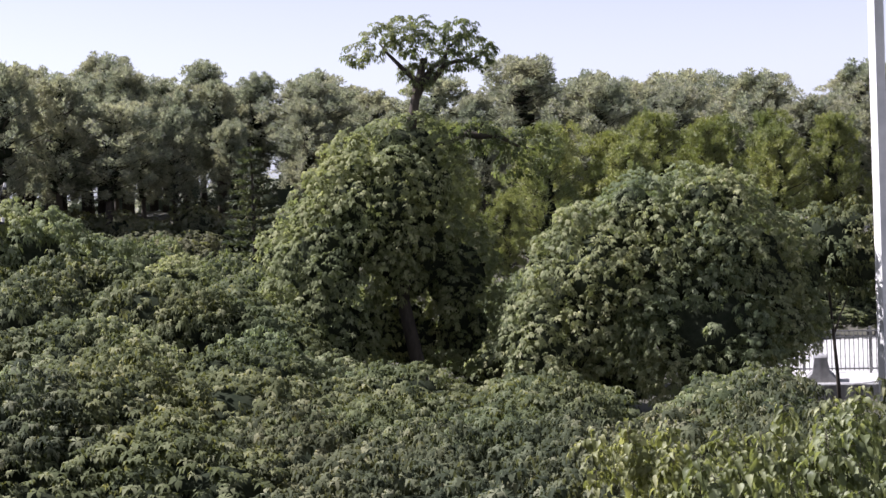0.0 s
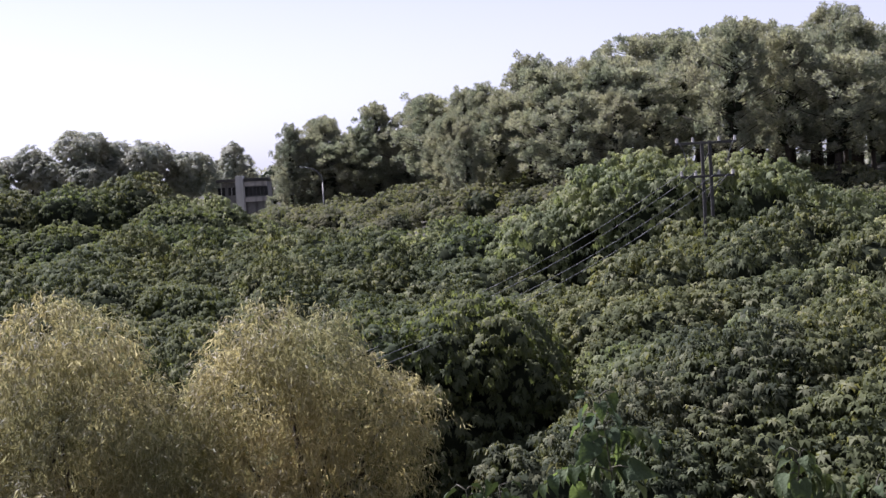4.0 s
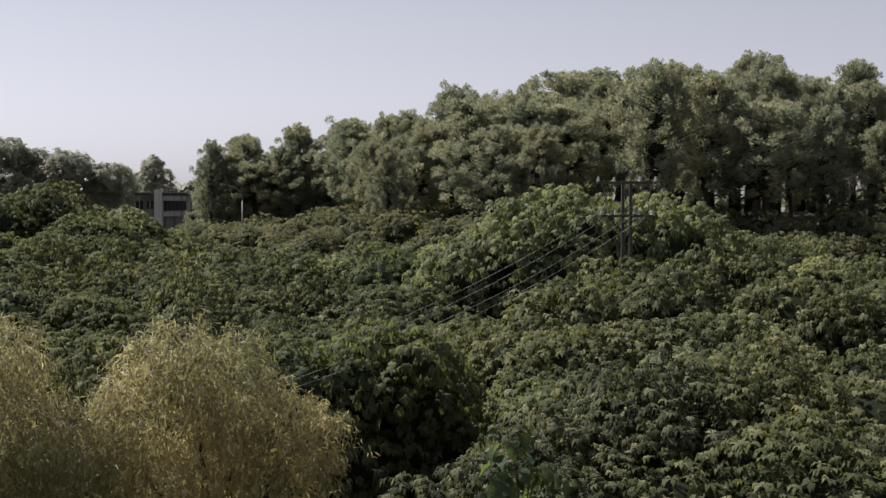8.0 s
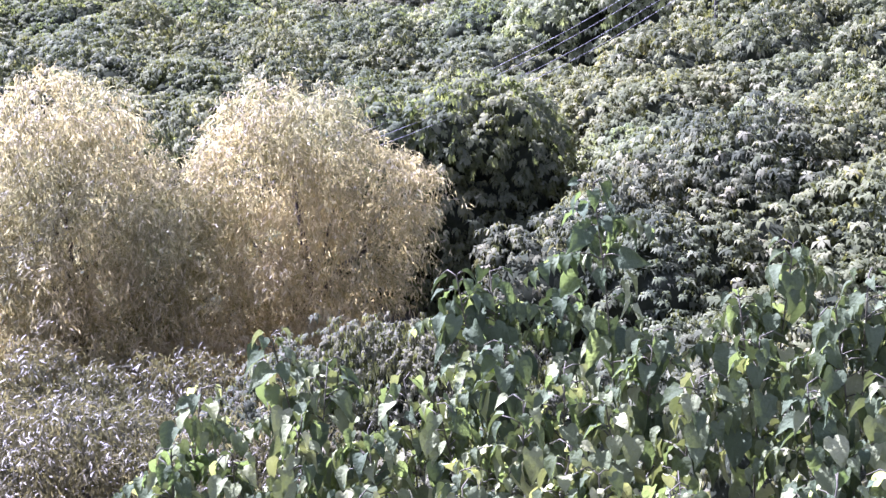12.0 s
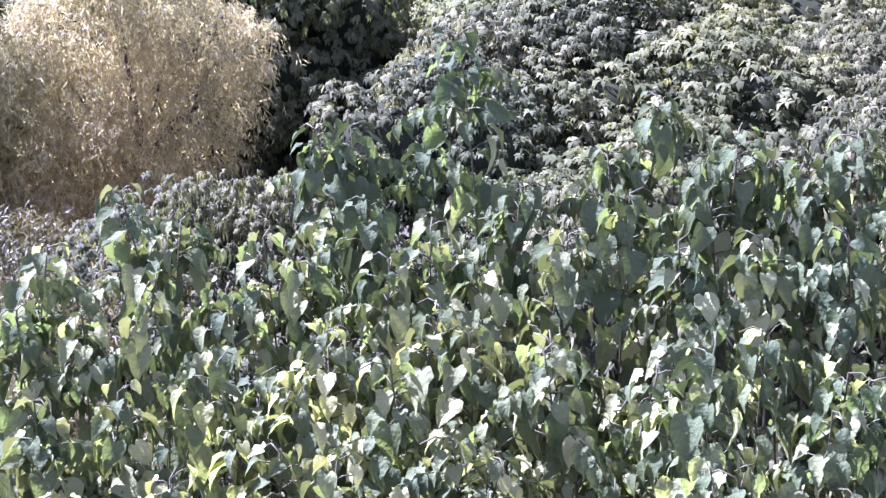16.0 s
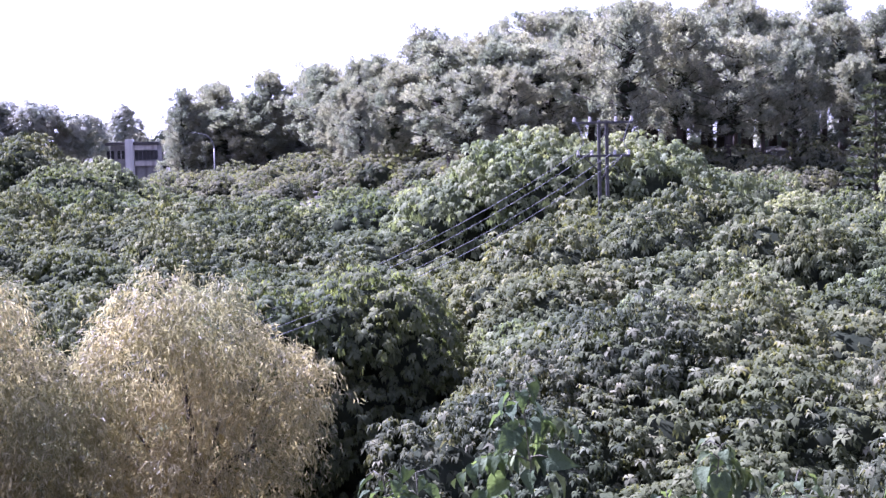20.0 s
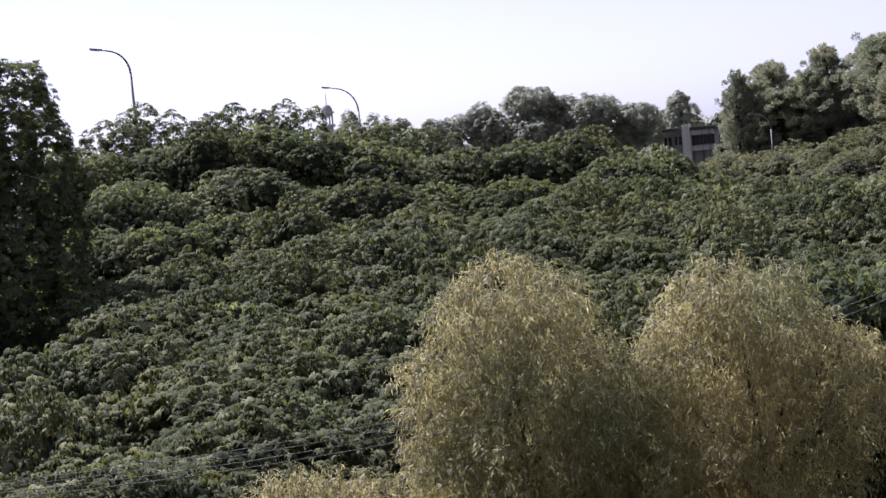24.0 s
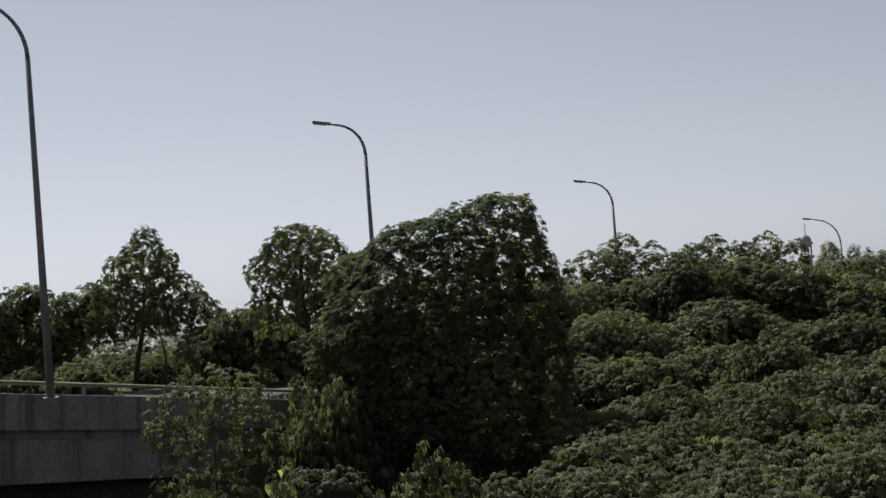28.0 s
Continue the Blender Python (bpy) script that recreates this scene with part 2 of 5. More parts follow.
PLASTER = rough_material("plaster", (0.46, 0.44, 0.41), (0.58, 0.55, 0.52), 3, stain=(0.3, 0.28, 0.26))
DARK = rough_material("dark_opening", (0.015, 0.016, 0.018), (0.03, 0.03, 0.032), 3, rough=0.25, bump=0)
WIRE = rough_material("weathered_wire", (0.2, 0.2, 0.2), (0.3, 0.3, 0.29), 8, rough=0.6, bump=0, metallic=0.3)
HOUSE_WHITE = rough_material("whitewash", (0.7, 0.69, 0.66), (0.8, 0.79, 0.76), 2, stain=(0.55, 0.53, 0.5))
PORCELAIN = rough_material("porcelain", (0.5, 0.47, 0.43), (0.66, 0.63, 0.6), 5, rough=0.2, bump=0)
SOIL = rough_material("soil_and_litter", (0.04, 0.039, 0.028), (0.105, 0.098, 0.07), 2.5, bump=0.6)
ASPHALT = rough_material("asphalt", (0.045, 0.045, 0.046), (0.075, 0.075, 0.075), 14, rough=1.0, spec=0.05)
PALE_ROAD = rough_material("pale_paving", (0.42, 0.41, 0.39), (0.52, 0.51, 0.49), 3)
GLASS_LENS = rough_material("lamp_lens", (0.55, 0.55, 0.55), (0.7, 0.7, 0.7), 5, rough=0.15, bump=0)

# ---- helpers for meshes ----


def thing(name, x, y, z, label, category, group="", kind="", turn=0.0):
    ob = new(name)
    ob.matrix_basis = pose(x, y, z, 0, 0, turn)
    return tagged(ob, label, category, group, kind)


def part_mesh(name, me, parent, label=""):
    ob = new(name, me)
    ob.parent = parent
    return tagged(ob, label) if label else ob


def part(name, bm, mat, parent, label="", smooth=False):
    me = bpy.data.meshes.new(name)
    bm.to_mesh(me)
    bm.free()
    me.materials.append(mat)
    if smooth:
        me.polygons.foreach_set("use_smooth", [True] * len(me.polygons))
    return part_mesh(name, me, parent, label)


def mesh_of(name, verts, faces, mats, index=None, smooth=None):
    """A mesh out of arrays of corners and of triangles."""
    verts, faces = np.asarray(verts, np.float32), np.asarray(faces, np.int32)
    me = bpy.data.meshes.new(name)
    me.vertices.add(len(verts))
    me.vertices.foreach_set("co", verts.ravel())
    me.loops.add(faces.size)
    me.loops.foreach_set("vertex_index", faces.ravel())
    me.polygons.add(len(faces))
    me.polygons.foreach_set("loop_start", np.arange(0, faces.size, faces.shape[1], dtype=np.int32))
    for m in mats:
        me.materials.append(m)
    if index is not None:
        me.polygons.foreach_set("material_index", np.asarray(index, np.int32))
    if smooth is not None:
        me.polygons.foreach_set("use_smooth", np.asarray(smooth, bool))
    me.update(calc_edges=True)
    me.validate()
    return me


def unit(v):
    return v / np.maximum(np.linalg.norm(v, axis=-1, keepdims=True), 1e-9)


def leaf_arrays(base, way, up, length, width, fold=0.25, droop=0.25):
    """One folded, drooping blade of four triangles at each base."""
    n = len(base)
    side = unit(np.cross(way, up))
    top = unit(np.cross(side, way))
    L, Wd = np.broadcast_to(length, n)[:, None], np.broadcast_to(width, n)[:, None]
    mid = base + way * L * 0.42
    a = mid + side * Wd * 0.5 + top * Wd * fold
    b = mid - side * Wd * 0.5 + top * Wd * fold
    tip = base + way * L * 0.96 - top * L * droop
    verts = np.stack([base, a, mid, b, tip], 1).reshape(-1, 3)
    tri = np.array([[0, 1, 2], [0, 2, 3], [2, 1, 4], [2, 4, 3]])
    faces = (np.arange(n)[:, None, None] * 5 + tri[None]).reshape(-1, 3)
    return verts, faces


def flat_leaf_arrays(base, way, up, length, width, fold=0.3):
    """One folded blade of two triangles at each base."""
    n = len(base)
    side = unit(np.cross(way, up))
    top = unit(np.cross(side, way))
    L, Wd = np.broadcast_to(length, n)[:, None], np.broadcast_to(width, n)[:, None]
    mid = base + way * L * 0.5 + top * Wd * fold
    verts = np.stack([base, mid + side * Wd * 0.5, base + way * L, mid - side * Wd * 0.5], 1).reshape(-1, 3)
    tri = np.array([[0, 1, 2], [0, 2, 3]])
    return verts, (np.arange(n)[:, None, None] * 4 + tri[None]).reshape(-1, 3)


def joined(pieces):
    verts, faces, index, at = [], [], [], 0
    for v, f, i in pieces:
        verts.append(v)
        faces.append(f + at)
        index.append(np.full(len(f), i))
        at += len(v)
    return np.concatenate(verts), np.concatenate(faces), np.concatenate(index)


def lumps(p, scale, seed):
    """Smooth uneven waves of about -1 to 1 at points."""
    r = np.random.default_rng(seed + 900)
    q = np.asarray(p, float) * scale
    return sum(np.sin(q @ (unit(r.normal(size=3)) * k) + r.uniform(0, 6.28)) for k in (3.1, 4.3, 5.9, 8.3)) * 0.36


ICO = {}


def icosphere(sub):
    if sub not in ICO:
        bm = bmesh.new()
        bmesh.ops.create_icosphere(bm, subdivisions=sub, radius=1)
        ICO[sub] = (np.array([v.co[:] for v in bm.verts]), np.array([[v.index for v in f.verts] for f in bm.faces]))
        bm.free()
    return ICO[sub]


def crown_points(rng, lobes, density, seed, lump=0.28, lump_scale=0.9, floor=-0.55):
    """Shoot tips over the lumpy skin of ellipsoid lobes (centre, radii), and the way out at each."""
    pts, outs = [], []
    centres, radii = np.array([c for c, r in lobes], float), np.array([r for c, r in lobes], float)
    for k, (c, r) in enumerate(lobes):
        c, r = np.array(c, float), np.array(r, float)
        area = 4 * math.pi * (((r[0] * r[1]) ** 1.6 + (r[0] * r[2]) ** 1.6 + (r[1] * r[2]) ** 1.6) / 3) ** (1 / 1.6)
        n = int(area * density)
        d = unit(rng.normal(size=(n, 3)))
        d = d[d[:, 2] > floor]
        p = c + d * r
        h = lumps(p, lump_scale, seed + k)
        depth = 1 + lump * h - np.abs(rng.normal(size=len(d))) * 0.09
        p = c + d * r * depth[:, None]
        o = unit(d / r)
        others = np.arange(len(lobes)) != k
        gap = (p[:, None] - centres[others][None]) / radii[others][None]
        keep = ((gap ** 2).sum(2) > 0.6).all(1)
        pts.append(p[keep])
        outs.append(o[keep])
    return np.concatenate(pts), np.concatenate(outs)


def tufts(rng, pts, outs, count, length, width, droop=0.9, lift=0.5):
    """One drooping umbrella of arched leaves from each shoot tip; its leaves meet in one point."""
    n = len(pts)
    axis = unit(outs * (1 - lift) + np.array([0, 0, 1.0]) * lift + rng.normal(size=(n, 3)) * 0.2)
    t1 = unit(np.cross(axis, np.array([0.31, 0.93, 0.17])))
    t2 = np.cross(axis, t1)
    size = length * rng.uniform(0.7, 1.25, n)
    phi0 = rng.uniform(0, 6.283, n)
    cols = [pts]
    for i in range(count):
        phi = phi0 + i * 6.283 / count + rng.normal(size=n) * 0.22
        radial = t1 * np.cos(phi)[:, None] + t2 * np.sin(phi)[:, None]
        side = np.cross(axis, radial)
        L = (size * rng.uniform(0.75, 1.15, n))[:, None]
        mid = pts + unit(radial + axis * rng.uniform(-0.1, 0.35, (n, 1))) * L * 0.48
        tip = mid + unit(radial * rng.uniform(0.3, 0.9, (n, 1)) - np.array([0, 0, 1.0]) * droop * rng.uniform(0.6, 1.4, (n, 1))) * L * 0.58
        cols += [mid + side * L * width * 0.5, mid - side * L * width * 0.5, tip]
    verts = np.stack(cols, 1).reshape(-1, 3)
    tri = np.array([f for i in range(count) for f in ((0, 1 + 3 * i, 2 + 3 * i), (1 + 3 * i, 3 + 3 * i, 2 + 3 * i))])
    faces = (np.arange(n)[:, None, None] * (1 + 3 * count) + tri[None]).reshape(-1, 3)
    return verts, faces


# solid bodies inside the lobes: close the gaps, dark in place of inner shade
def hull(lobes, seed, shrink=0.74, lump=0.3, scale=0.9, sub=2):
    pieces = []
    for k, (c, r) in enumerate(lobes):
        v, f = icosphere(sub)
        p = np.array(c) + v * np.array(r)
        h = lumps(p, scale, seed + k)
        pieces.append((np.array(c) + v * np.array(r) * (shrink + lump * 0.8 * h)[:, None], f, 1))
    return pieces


def tube_arrays(points, radii, sides=7):
    """A tapered round limb along points."""
    pts = np.array(points, float)
    n = len(pts)
    tang = unit(np.gradient(pts, axis=0))
    ref = np.where(np.abs(tang[:, 2:3]) > 0.9, np.array([[1.0, 0, 0]]), np.array([[0, 0, 1.0]]))
    a = unit(np.cross(tang, ref))
    for i in range(1, n):
        a[i] = unit(a[i - 1] - tang[i] * np.dot(a[i - 1], tang[i]))
    b = np.cross(tang, a)
    ang = np.arange(sides) * 2 * math.pi / sides
    ring = np.cos(ang)[None, :, None] * a[:, None] + np.sin(ang)[None, :, None] * b[:, None]
    v = (pts[:, None] + ring * np.array(radii, float)[:, None, None]).reshape(-1, 3)
    v = np.concatenate([v, pts[:1], pts[-1:]])
    faces = []
    for i in range(n - 1):
        for j in range(sides):
            k = (j + 1) % sides
            p, q, r, s = i * sides + j, i * sides + k, (i + 1) * sides + k, (i + 1) * sides + j
            faces += [(p, q, r), (p, r, s)]
    last = (n - 1) * sides
    for j in range(sides):
        k = (j + 1) % sides
        faces += [(k, j, n * sides), (last + j, last + k, n * sides + 1)]
    return v, np.array(faces)


def tube_part(name, points, radii, mat, parent, label="", sides=7):
    v, f = tube_arrays(points, radii, sides)
    return part_mesh(name, mesh_of(name, v, f, [mat], smooth=np.ones(len(f), bool)), parent, label)


def bent(a, b, bow=0.1, n=6, seed=0, wob=0.03):
    """Points of an uneven limb from a to b."""
    rng = np.random.default_rng(seed)
    a, b = np.array(a, float), np.array(b, float)
    t = np.linspace(0, 1, n)[:, None]
    ln = np.linalg.norm(b - a)
    side = unit(rng.normal(size=3))
    p = a + (b - a) * t + side * np.sin(t * math.pi) * ln * bow
    p[1:-1] += rng.normal(size=(n - 2, 3)) * ln * wob
    return p


def clumps_on(rng, lobes, size, share=0.9):
    """Small leaf clumps of about that radius, set over the skin of larger lobes."""
    out = []
    for c, r in lobes:
        c, r = np.array(c, float), np.array(r, float)
        n = int(share * 4 * math.pi * (r[0] * r[1] * r[2]) ** (2 / 3) / (size * size * 2.2)) + 3
        d = unit(rng.normal(size=(n, 3)) + np.array([0, 0, 0.2]))
        for q in d:
            k = size * rng.uniform(0.6, 1.3)
            out.append((tuple(c + q * (r * rng.uniform(0.86, 1.06) - k * 0.75)), (k, k, k * rng.uniform(0.75, 1.0))))
    return out


def crown_mesh(name, lobes, leaf, density, count, length, width, seed, inner=None,
               droop=0.55, lift=0.5, floor=-0.55, shrink=0.74, sub=2, solid=True, clump=0.5, share=0.9):
    rng = np.random.default_rng(seed)
    small = clumps_on(rng, lobes, clump, share) if clump else lobes
    pts, outs = crown_points(rng, small, density, seed, 0.3, 1.4, floor)
    v, f = tufts(rng, pts, outs, count, length, width, droop, lift)
    pieces = [(v, f, 0)]
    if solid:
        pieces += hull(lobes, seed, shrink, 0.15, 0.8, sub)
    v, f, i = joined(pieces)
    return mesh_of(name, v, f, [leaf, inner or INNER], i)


def box_bm(bm, size, at, bevel=0.0):
    m = Matrix.Translation(at) @ Matrix.Diagonal((*size, 1))
    got = bmesh.ops.create_cube(bm, size=1, matrix=m)
    if bevel:
        edges = list({e for v in got["verts"] for e in v.link_edges})
        bmesh.ops.bevel(bm, geom=edges, offset=bevel, segments=2, affect="EDGES", profile=0.6)
    return bm


def box_part(name, size, at, mat, parent, label="", bevel=0.01, turn=None):
    bm = box_bm(bmesh.new(), size, (0, 0, 0), bevel)
    ob = part(name, bm, mat, parent, label)
    ob.matrix_basis = (turn or Matrix()) if at is None else Matrix.Translation(at) @ (turn or Matrix())
    return ob


def cone_bm(bm, low, high, r1, r2, sides=12):
    a, b = Vector(low), Vector(high)
    m = Matrix.Translation((a + b) / 2) @ (b - a).to_track_quat("Z", "Y").to_matrix().to_4x4()
    bmesh.ops.create_cone(bm, cap_ends=True, segments=sides, radius1=r1, radius2=r2, depth=(b - a).length, matrix=m)
    return bm


# ---- lie of the land ----


def step(v, a, b):
    t = min(1.0, max(0.0, (v - a) / (b - a)))
    return t * t * (3 - 2 * t)


# crest of the thicket round the viewer: bearing, height angle, distance
CREST = [(-40, -9.0, 20), (-36.3, -6.2, 24), (-34.9, -4.4, 31), (-32.5, -3.4, 37), (-30, -2.4, 43), (-25, -2.0, 46), (-22, -2.1, 47), (-18, -1.6, 50), (-13, -1.6, 52), (-8, -1.4, 52), (-4.5, -1.9, 50),
         (-3.2, -2.6, 47), (-1.3, -3.3, 44), (0.3, -4.0, 42), (1.8, -3.8, 40), (4.6, -3.0, 40), (6.2, -2.2, 41), (8.6, -1.4, 42), (10.5, -2.0, 42), (12.4, -2.3, 42), (15.2, -3.2, 40), (18, -5.2, 36),
         (24, -5.5, 34), (29, -6.4, 32), (32, -7.6, 27), (40, -9.0, 22)]
CREST_AT = np.array(CREST)
# the hill behind the thicket: bearing, height angle of its tops
HILL = [(-33, 0.4), (-31, 1.0), (-28.4, 1.3), (-25.4, 2.0), (-23.5, 1.7), (-21.6, 1.1), (-19.3, 0.5), (-17.8, 0.3), (-16.2, 0.7), (-14.6, 0.8), (-12.3, 0.2), (-10.1, -0.8), (-8.5, -1.5)]
HILL_AT = np.array(HILL)
NEAR_EDGE = 14.0


def crest(az):
    """Height and distance of the thicket's crest at a bearing."""
    el, d = np.interp(az, CREST_AT[:, 0], CREST_AT[:, 1]), np.interp(az, CREST_AT[:, 0], CREST_AT[:, 2])
    return 10 + d * math.tan(radians(el)), d


def bearing(x, y):
    return math.degrees(math.atan2(x, y)), math.hypot(x, y)


def canopy(x, y):
    """Height of the thicket's leaf tops: a bank that climbs from the viewer to the crest."""
    az, d = bearing(x, y)
    zc, dc = crest(az)
    z0 = 5.5 - 0.35 * step(-az, -3, 1) - 0.3 * step(-az, 8, 14) + 0.3 * step(az, 8, 14)
    u = min(1.15, max(0.0, (d - NEAR_EDGE) / (dc - NEAR_EDGE)))
    return z0 + (zc - z0) * (0.75 * u + 0.25 * u * u)


def bank(x, y):
    """How far a place belongs to the thicket's bank, 0 to 1."""
    az, d = bearing(x, y)
    zc, dc = crest(az)
    side = step(az, -36, -30) * (1 - step(az, 33, 38))
    return side * step(d, 15, 19) * (1 - step(d, dc + 14, dc + 34))


def ground_height(x, y):
    z = 1.8
    z += 6.2 * step(-x, 26.5, 34) * (1 - 0.75 * step(y, 100, 170))
    z += 0.8 * math.exp(-((x + 34) ** 2 + (y - 92) ** 2) / 900) + 2.2 * math.exp(-((x + 10) ** 2 + (y - 82) ** 2) / 500)
    z += 7.0 * math.exp(-(((x - 30) / 55) ** 2 + ((y - 150) / 42) ** 2))
    z += 6.6 * (1 - step(math.hypot(x, y + 3), 4.4, 10.5))
    z += 1.0 * step(x, 18, 28) * (1 - step(y, 60, 90))
    z += 3.0 * step(-y, 5, 60)
    k = bank(x, y)
    if k:
        z = z * (1 - k) + (canopy(x, y) - 3.2) * k
    az, d = bearing(x, y)
    k = step(az, -36, -32) * (1 - step(az, -9.5, -5)) * step(d, 46, 55) * (1 - step(d, 70, 86))
    if k:
        el = -1.9 + (np.interp(az, HILL_AT[:, 0], HILL_AT[:, 1]) + 1.9) * min(1.0, max(0.1, (d - 50) / 17))
        z = z * (1 - k) + (10 + d * math.tan(radians(el)) - 3.8) * k
    z -= 1.0 * math.exp(-(((x + 1.6) / 2.2) ** 2 + ((y - 26.5) / 6) ** 2))
    z += 0.18 * noise.noise(Vector((x * 0.35, y * 0.35, 0)))
    far = step(math.hypot(x, y), 240, 600)
    return z * (1 - far) + 2.0 * far


def grid_line(lo, hi, near):
    """Coordinates that are close together near zero and wide apart far out."""
    out = [0.0]
    while out[-1] < hi:
        out.append(out[-1] + near + max(0, out[-1] - 60) * 0.12)
    neg = [0.0]
    while neg[-1] > lo:
        neg.append(neg[-1] - near - max(0, -neg[-1] - 60) * 0.12)
    return np.array(sorted(set(out + neg)))


xs, ys = grid_line(-4000, 4000, 2.0), grid_line(-3000, 4500, 2.0)
gv = np.array([(x, y, ground_height(x, y)) for y in ys for x in xs])
nx = len(xs)
gf = np.array([(j * nx + i, j * nx + i + 1, (j + 1) * nx + i + 1, (j + 1) * nx + i) for j in range(len(ys) - 1) for i in range(nx - 1)])
tagged(new("ground", mesh_of("ground", gv, gf, [SOIL], smooth=np.ones(len(gf), bool))), "brown soil and leaf litter under the thickets", "ground", kind="structure")

# ---- thickets ----


class Stand:
    """Templates of one kind of plant; the first planting of each uses the template itself."""

    def __init__(self, templates):
        self.templates, self.used = templates, set()

    def plant(self, i, m):
        ob = self.templates[i % len(self.templates)]
        if ob.name in self.used:
            return copy_thing(ob, m)
        self.used.add(ob.name)
        ob.matrix_basis = m
        return ob


def shrub_template(seed, leaf, label, length, density, name="mulberry_shrub", width=0.34):
    """A many-stemmed shrub 3.5 m high: stems, and a dome of leaf clumps with drooping whorls."""
    rng = np.random.default_rng(seed)
    ob = thing(name, 0, 0, 0, label, "shrub", "mulberry thicket")
    lobes = [((0, 0, 1.9), (1.45, 1.45, 1.5))]
    for k in range(5):
        a = k * 1.257 + rng.uniform(-0.4, 0.4)
        r, s = rng.uniform(0.7, 1.15), rng.uniform(0.75, 1.05)
        lobes.append(((math.cos(a) * r, math.sin(a) * r, rng.uniform(1.3, 2.3)), (s, s, s * rng.uniform(0.85, 1.05))))
    me = crown_mesh("crown", lobes, leaf, density, 7, length, width, seed, floor=-0.45, droop=1.35, lift=0.6, shrink=0.62, clump=0.36, share=0.95)
    part_mesh("crown", me, ob)
    for k in range(3):
        a = k * 2.1 + rng.uniform(-0.4, 0.4)
        p = bent((math.cos(a) * 0.12, math.sin(a) * 0.12, -0.3), (math.cos(a) * 0.6, math.sin(a) * 0.6, 2.2), 0.06, 5, seed + k)
        tube_part("stem", p, np.linspace(0.07, 0.025, 5), BARK, ob, sides=5)
    return ob


NEAR = Stand([shrub_template(s, MULBERRY, "dense green paper mulberry shrub with drooping leaves", 0.145, 22) for s in (11, 12, 13)])
FAR = Stand([shrub_template(s, MULBERRY, "rounded green paper mulberry shrub on the slope", 0.18, 15) for s in (21, 22, 23)])
NDK = Stand([shrub_template(s, SLOPE_SHADE_LEAF, "dull grey-green mulberry shrub, darkened for shade on the near slope", 0.145, 21) for s in (25, 26)])
YEL = Stand([shrub_template(s, YELLOW_LEAF, "yellow-green mulberry shrub in the thicket", 0.175, 15) for s in (31,)])
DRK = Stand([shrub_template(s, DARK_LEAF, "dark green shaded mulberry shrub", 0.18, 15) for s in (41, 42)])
GRY = Stand([shrub_template(s, GREY_LEAF, "dull greyish shrub under the willows", 0.12, 26, "bank_shrub") for s in (45,)])

ROAD = [(-35.0, 40.0, 7.6), (-38.5, 56, 7.8), (-43.5, 74, 8.0), (-46.5, 92, 7.4), (-46, 108, 6.6), (-38, 134, 5.0), (-24.5, 164, 3.2), (-6, 190, 2.6)]


def along(line, s):
    """The point at share s of a line of points."""
    k = min(int(s * (len(line) - 1)), len(line) - 2)
    u = s * (len(line) - 1) - k
    return [a + (b - a) * u for a, b in zip(line[k], line[k + 1])]


def open_ground(x, y):
    """Where no thicket shrub stands: round the viewer, past the crest, in the stream bed and under the willows."""
    az, d = bearing(x, y)
    if d < NEAR_EDGE or az < -36.3 or az > 39 or d > crest(az)[1] + 1.5:
        return True
    if -9.5 < az < 3.0 - (32 - d) * 0.1 and 18.6 < d < 36:
        return True
    if ((x + 5.6) / 4.8) ** 2 + ((y - 24.2) / 3.0) ** 2 < 1 or (x + 9.6) ** 2 + (y - 21.3) ** 2 < 3:
        return True
    return -26 < az < -8 and d < 22.5


def plant_top(stand, pick, x, y, top, size, turn, lean=(0.0, 0.0)):
    """A shrub whose leaf tops reach a height; it stands on the ground."""
    g = ground_height(x, y)
    low = min(g, top - 3.0 * size)
    return stand.plant(pick, Matrix.LocRotScale((x, y, low), Euler((lean[0], lean[1], turn)), (size, size, (top - low) / 3.5)))


def thicket(near, far, spacing, stand):
    n = int(60 / spacing) + 1
    for j in range(0, n + 6):
        for i in range(-n, n):
            rng = np.random.default_rng([i + 500, j + 500, int(spacing * 10)])
            x = (i + 0.5 * (j % 2) + rng.uniform(-0.36, 0.36)) * spacing
            y = (j + rng.uniform(-0.36, 0.36)) * spacing * 0.87
            az, d = bearing(x, y)
            if not near <= d < far or open_ground(x, y):
                continue
            top = canopy(x, y) + rng.normal() * 0.18 + 0.55 * noise.noise(Vector((x * 0.17, y * 0.17, 3))) - 0.1
            patch = noise.noise(Vector((x * 0.13, y * 0.13, 9))) + rng.uniform(-0.25, 0.25)
            use = stand
            if d < 20 and -24 < az < 1:
                use = GRY
            elif az > 3 and d < 27 and patch < 0.25:
                use = NDK
            elif patch > 0.5 and stand is FAR:
                use = YEL
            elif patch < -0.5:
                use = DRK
            plant_top(use, int(rng.integers(0, 9)), x, y, top, rng.uniform(0.88, 1.2), rng.uniform(0, 6.28), (rng.normal() * 0.07, rng.normal() * 0.07))


thicket(NEAR_EDGE, 29, 1.8, NEAR)
thicket(29, 60, 2.1, FAR)

hrng = np.random.default_rng(8)
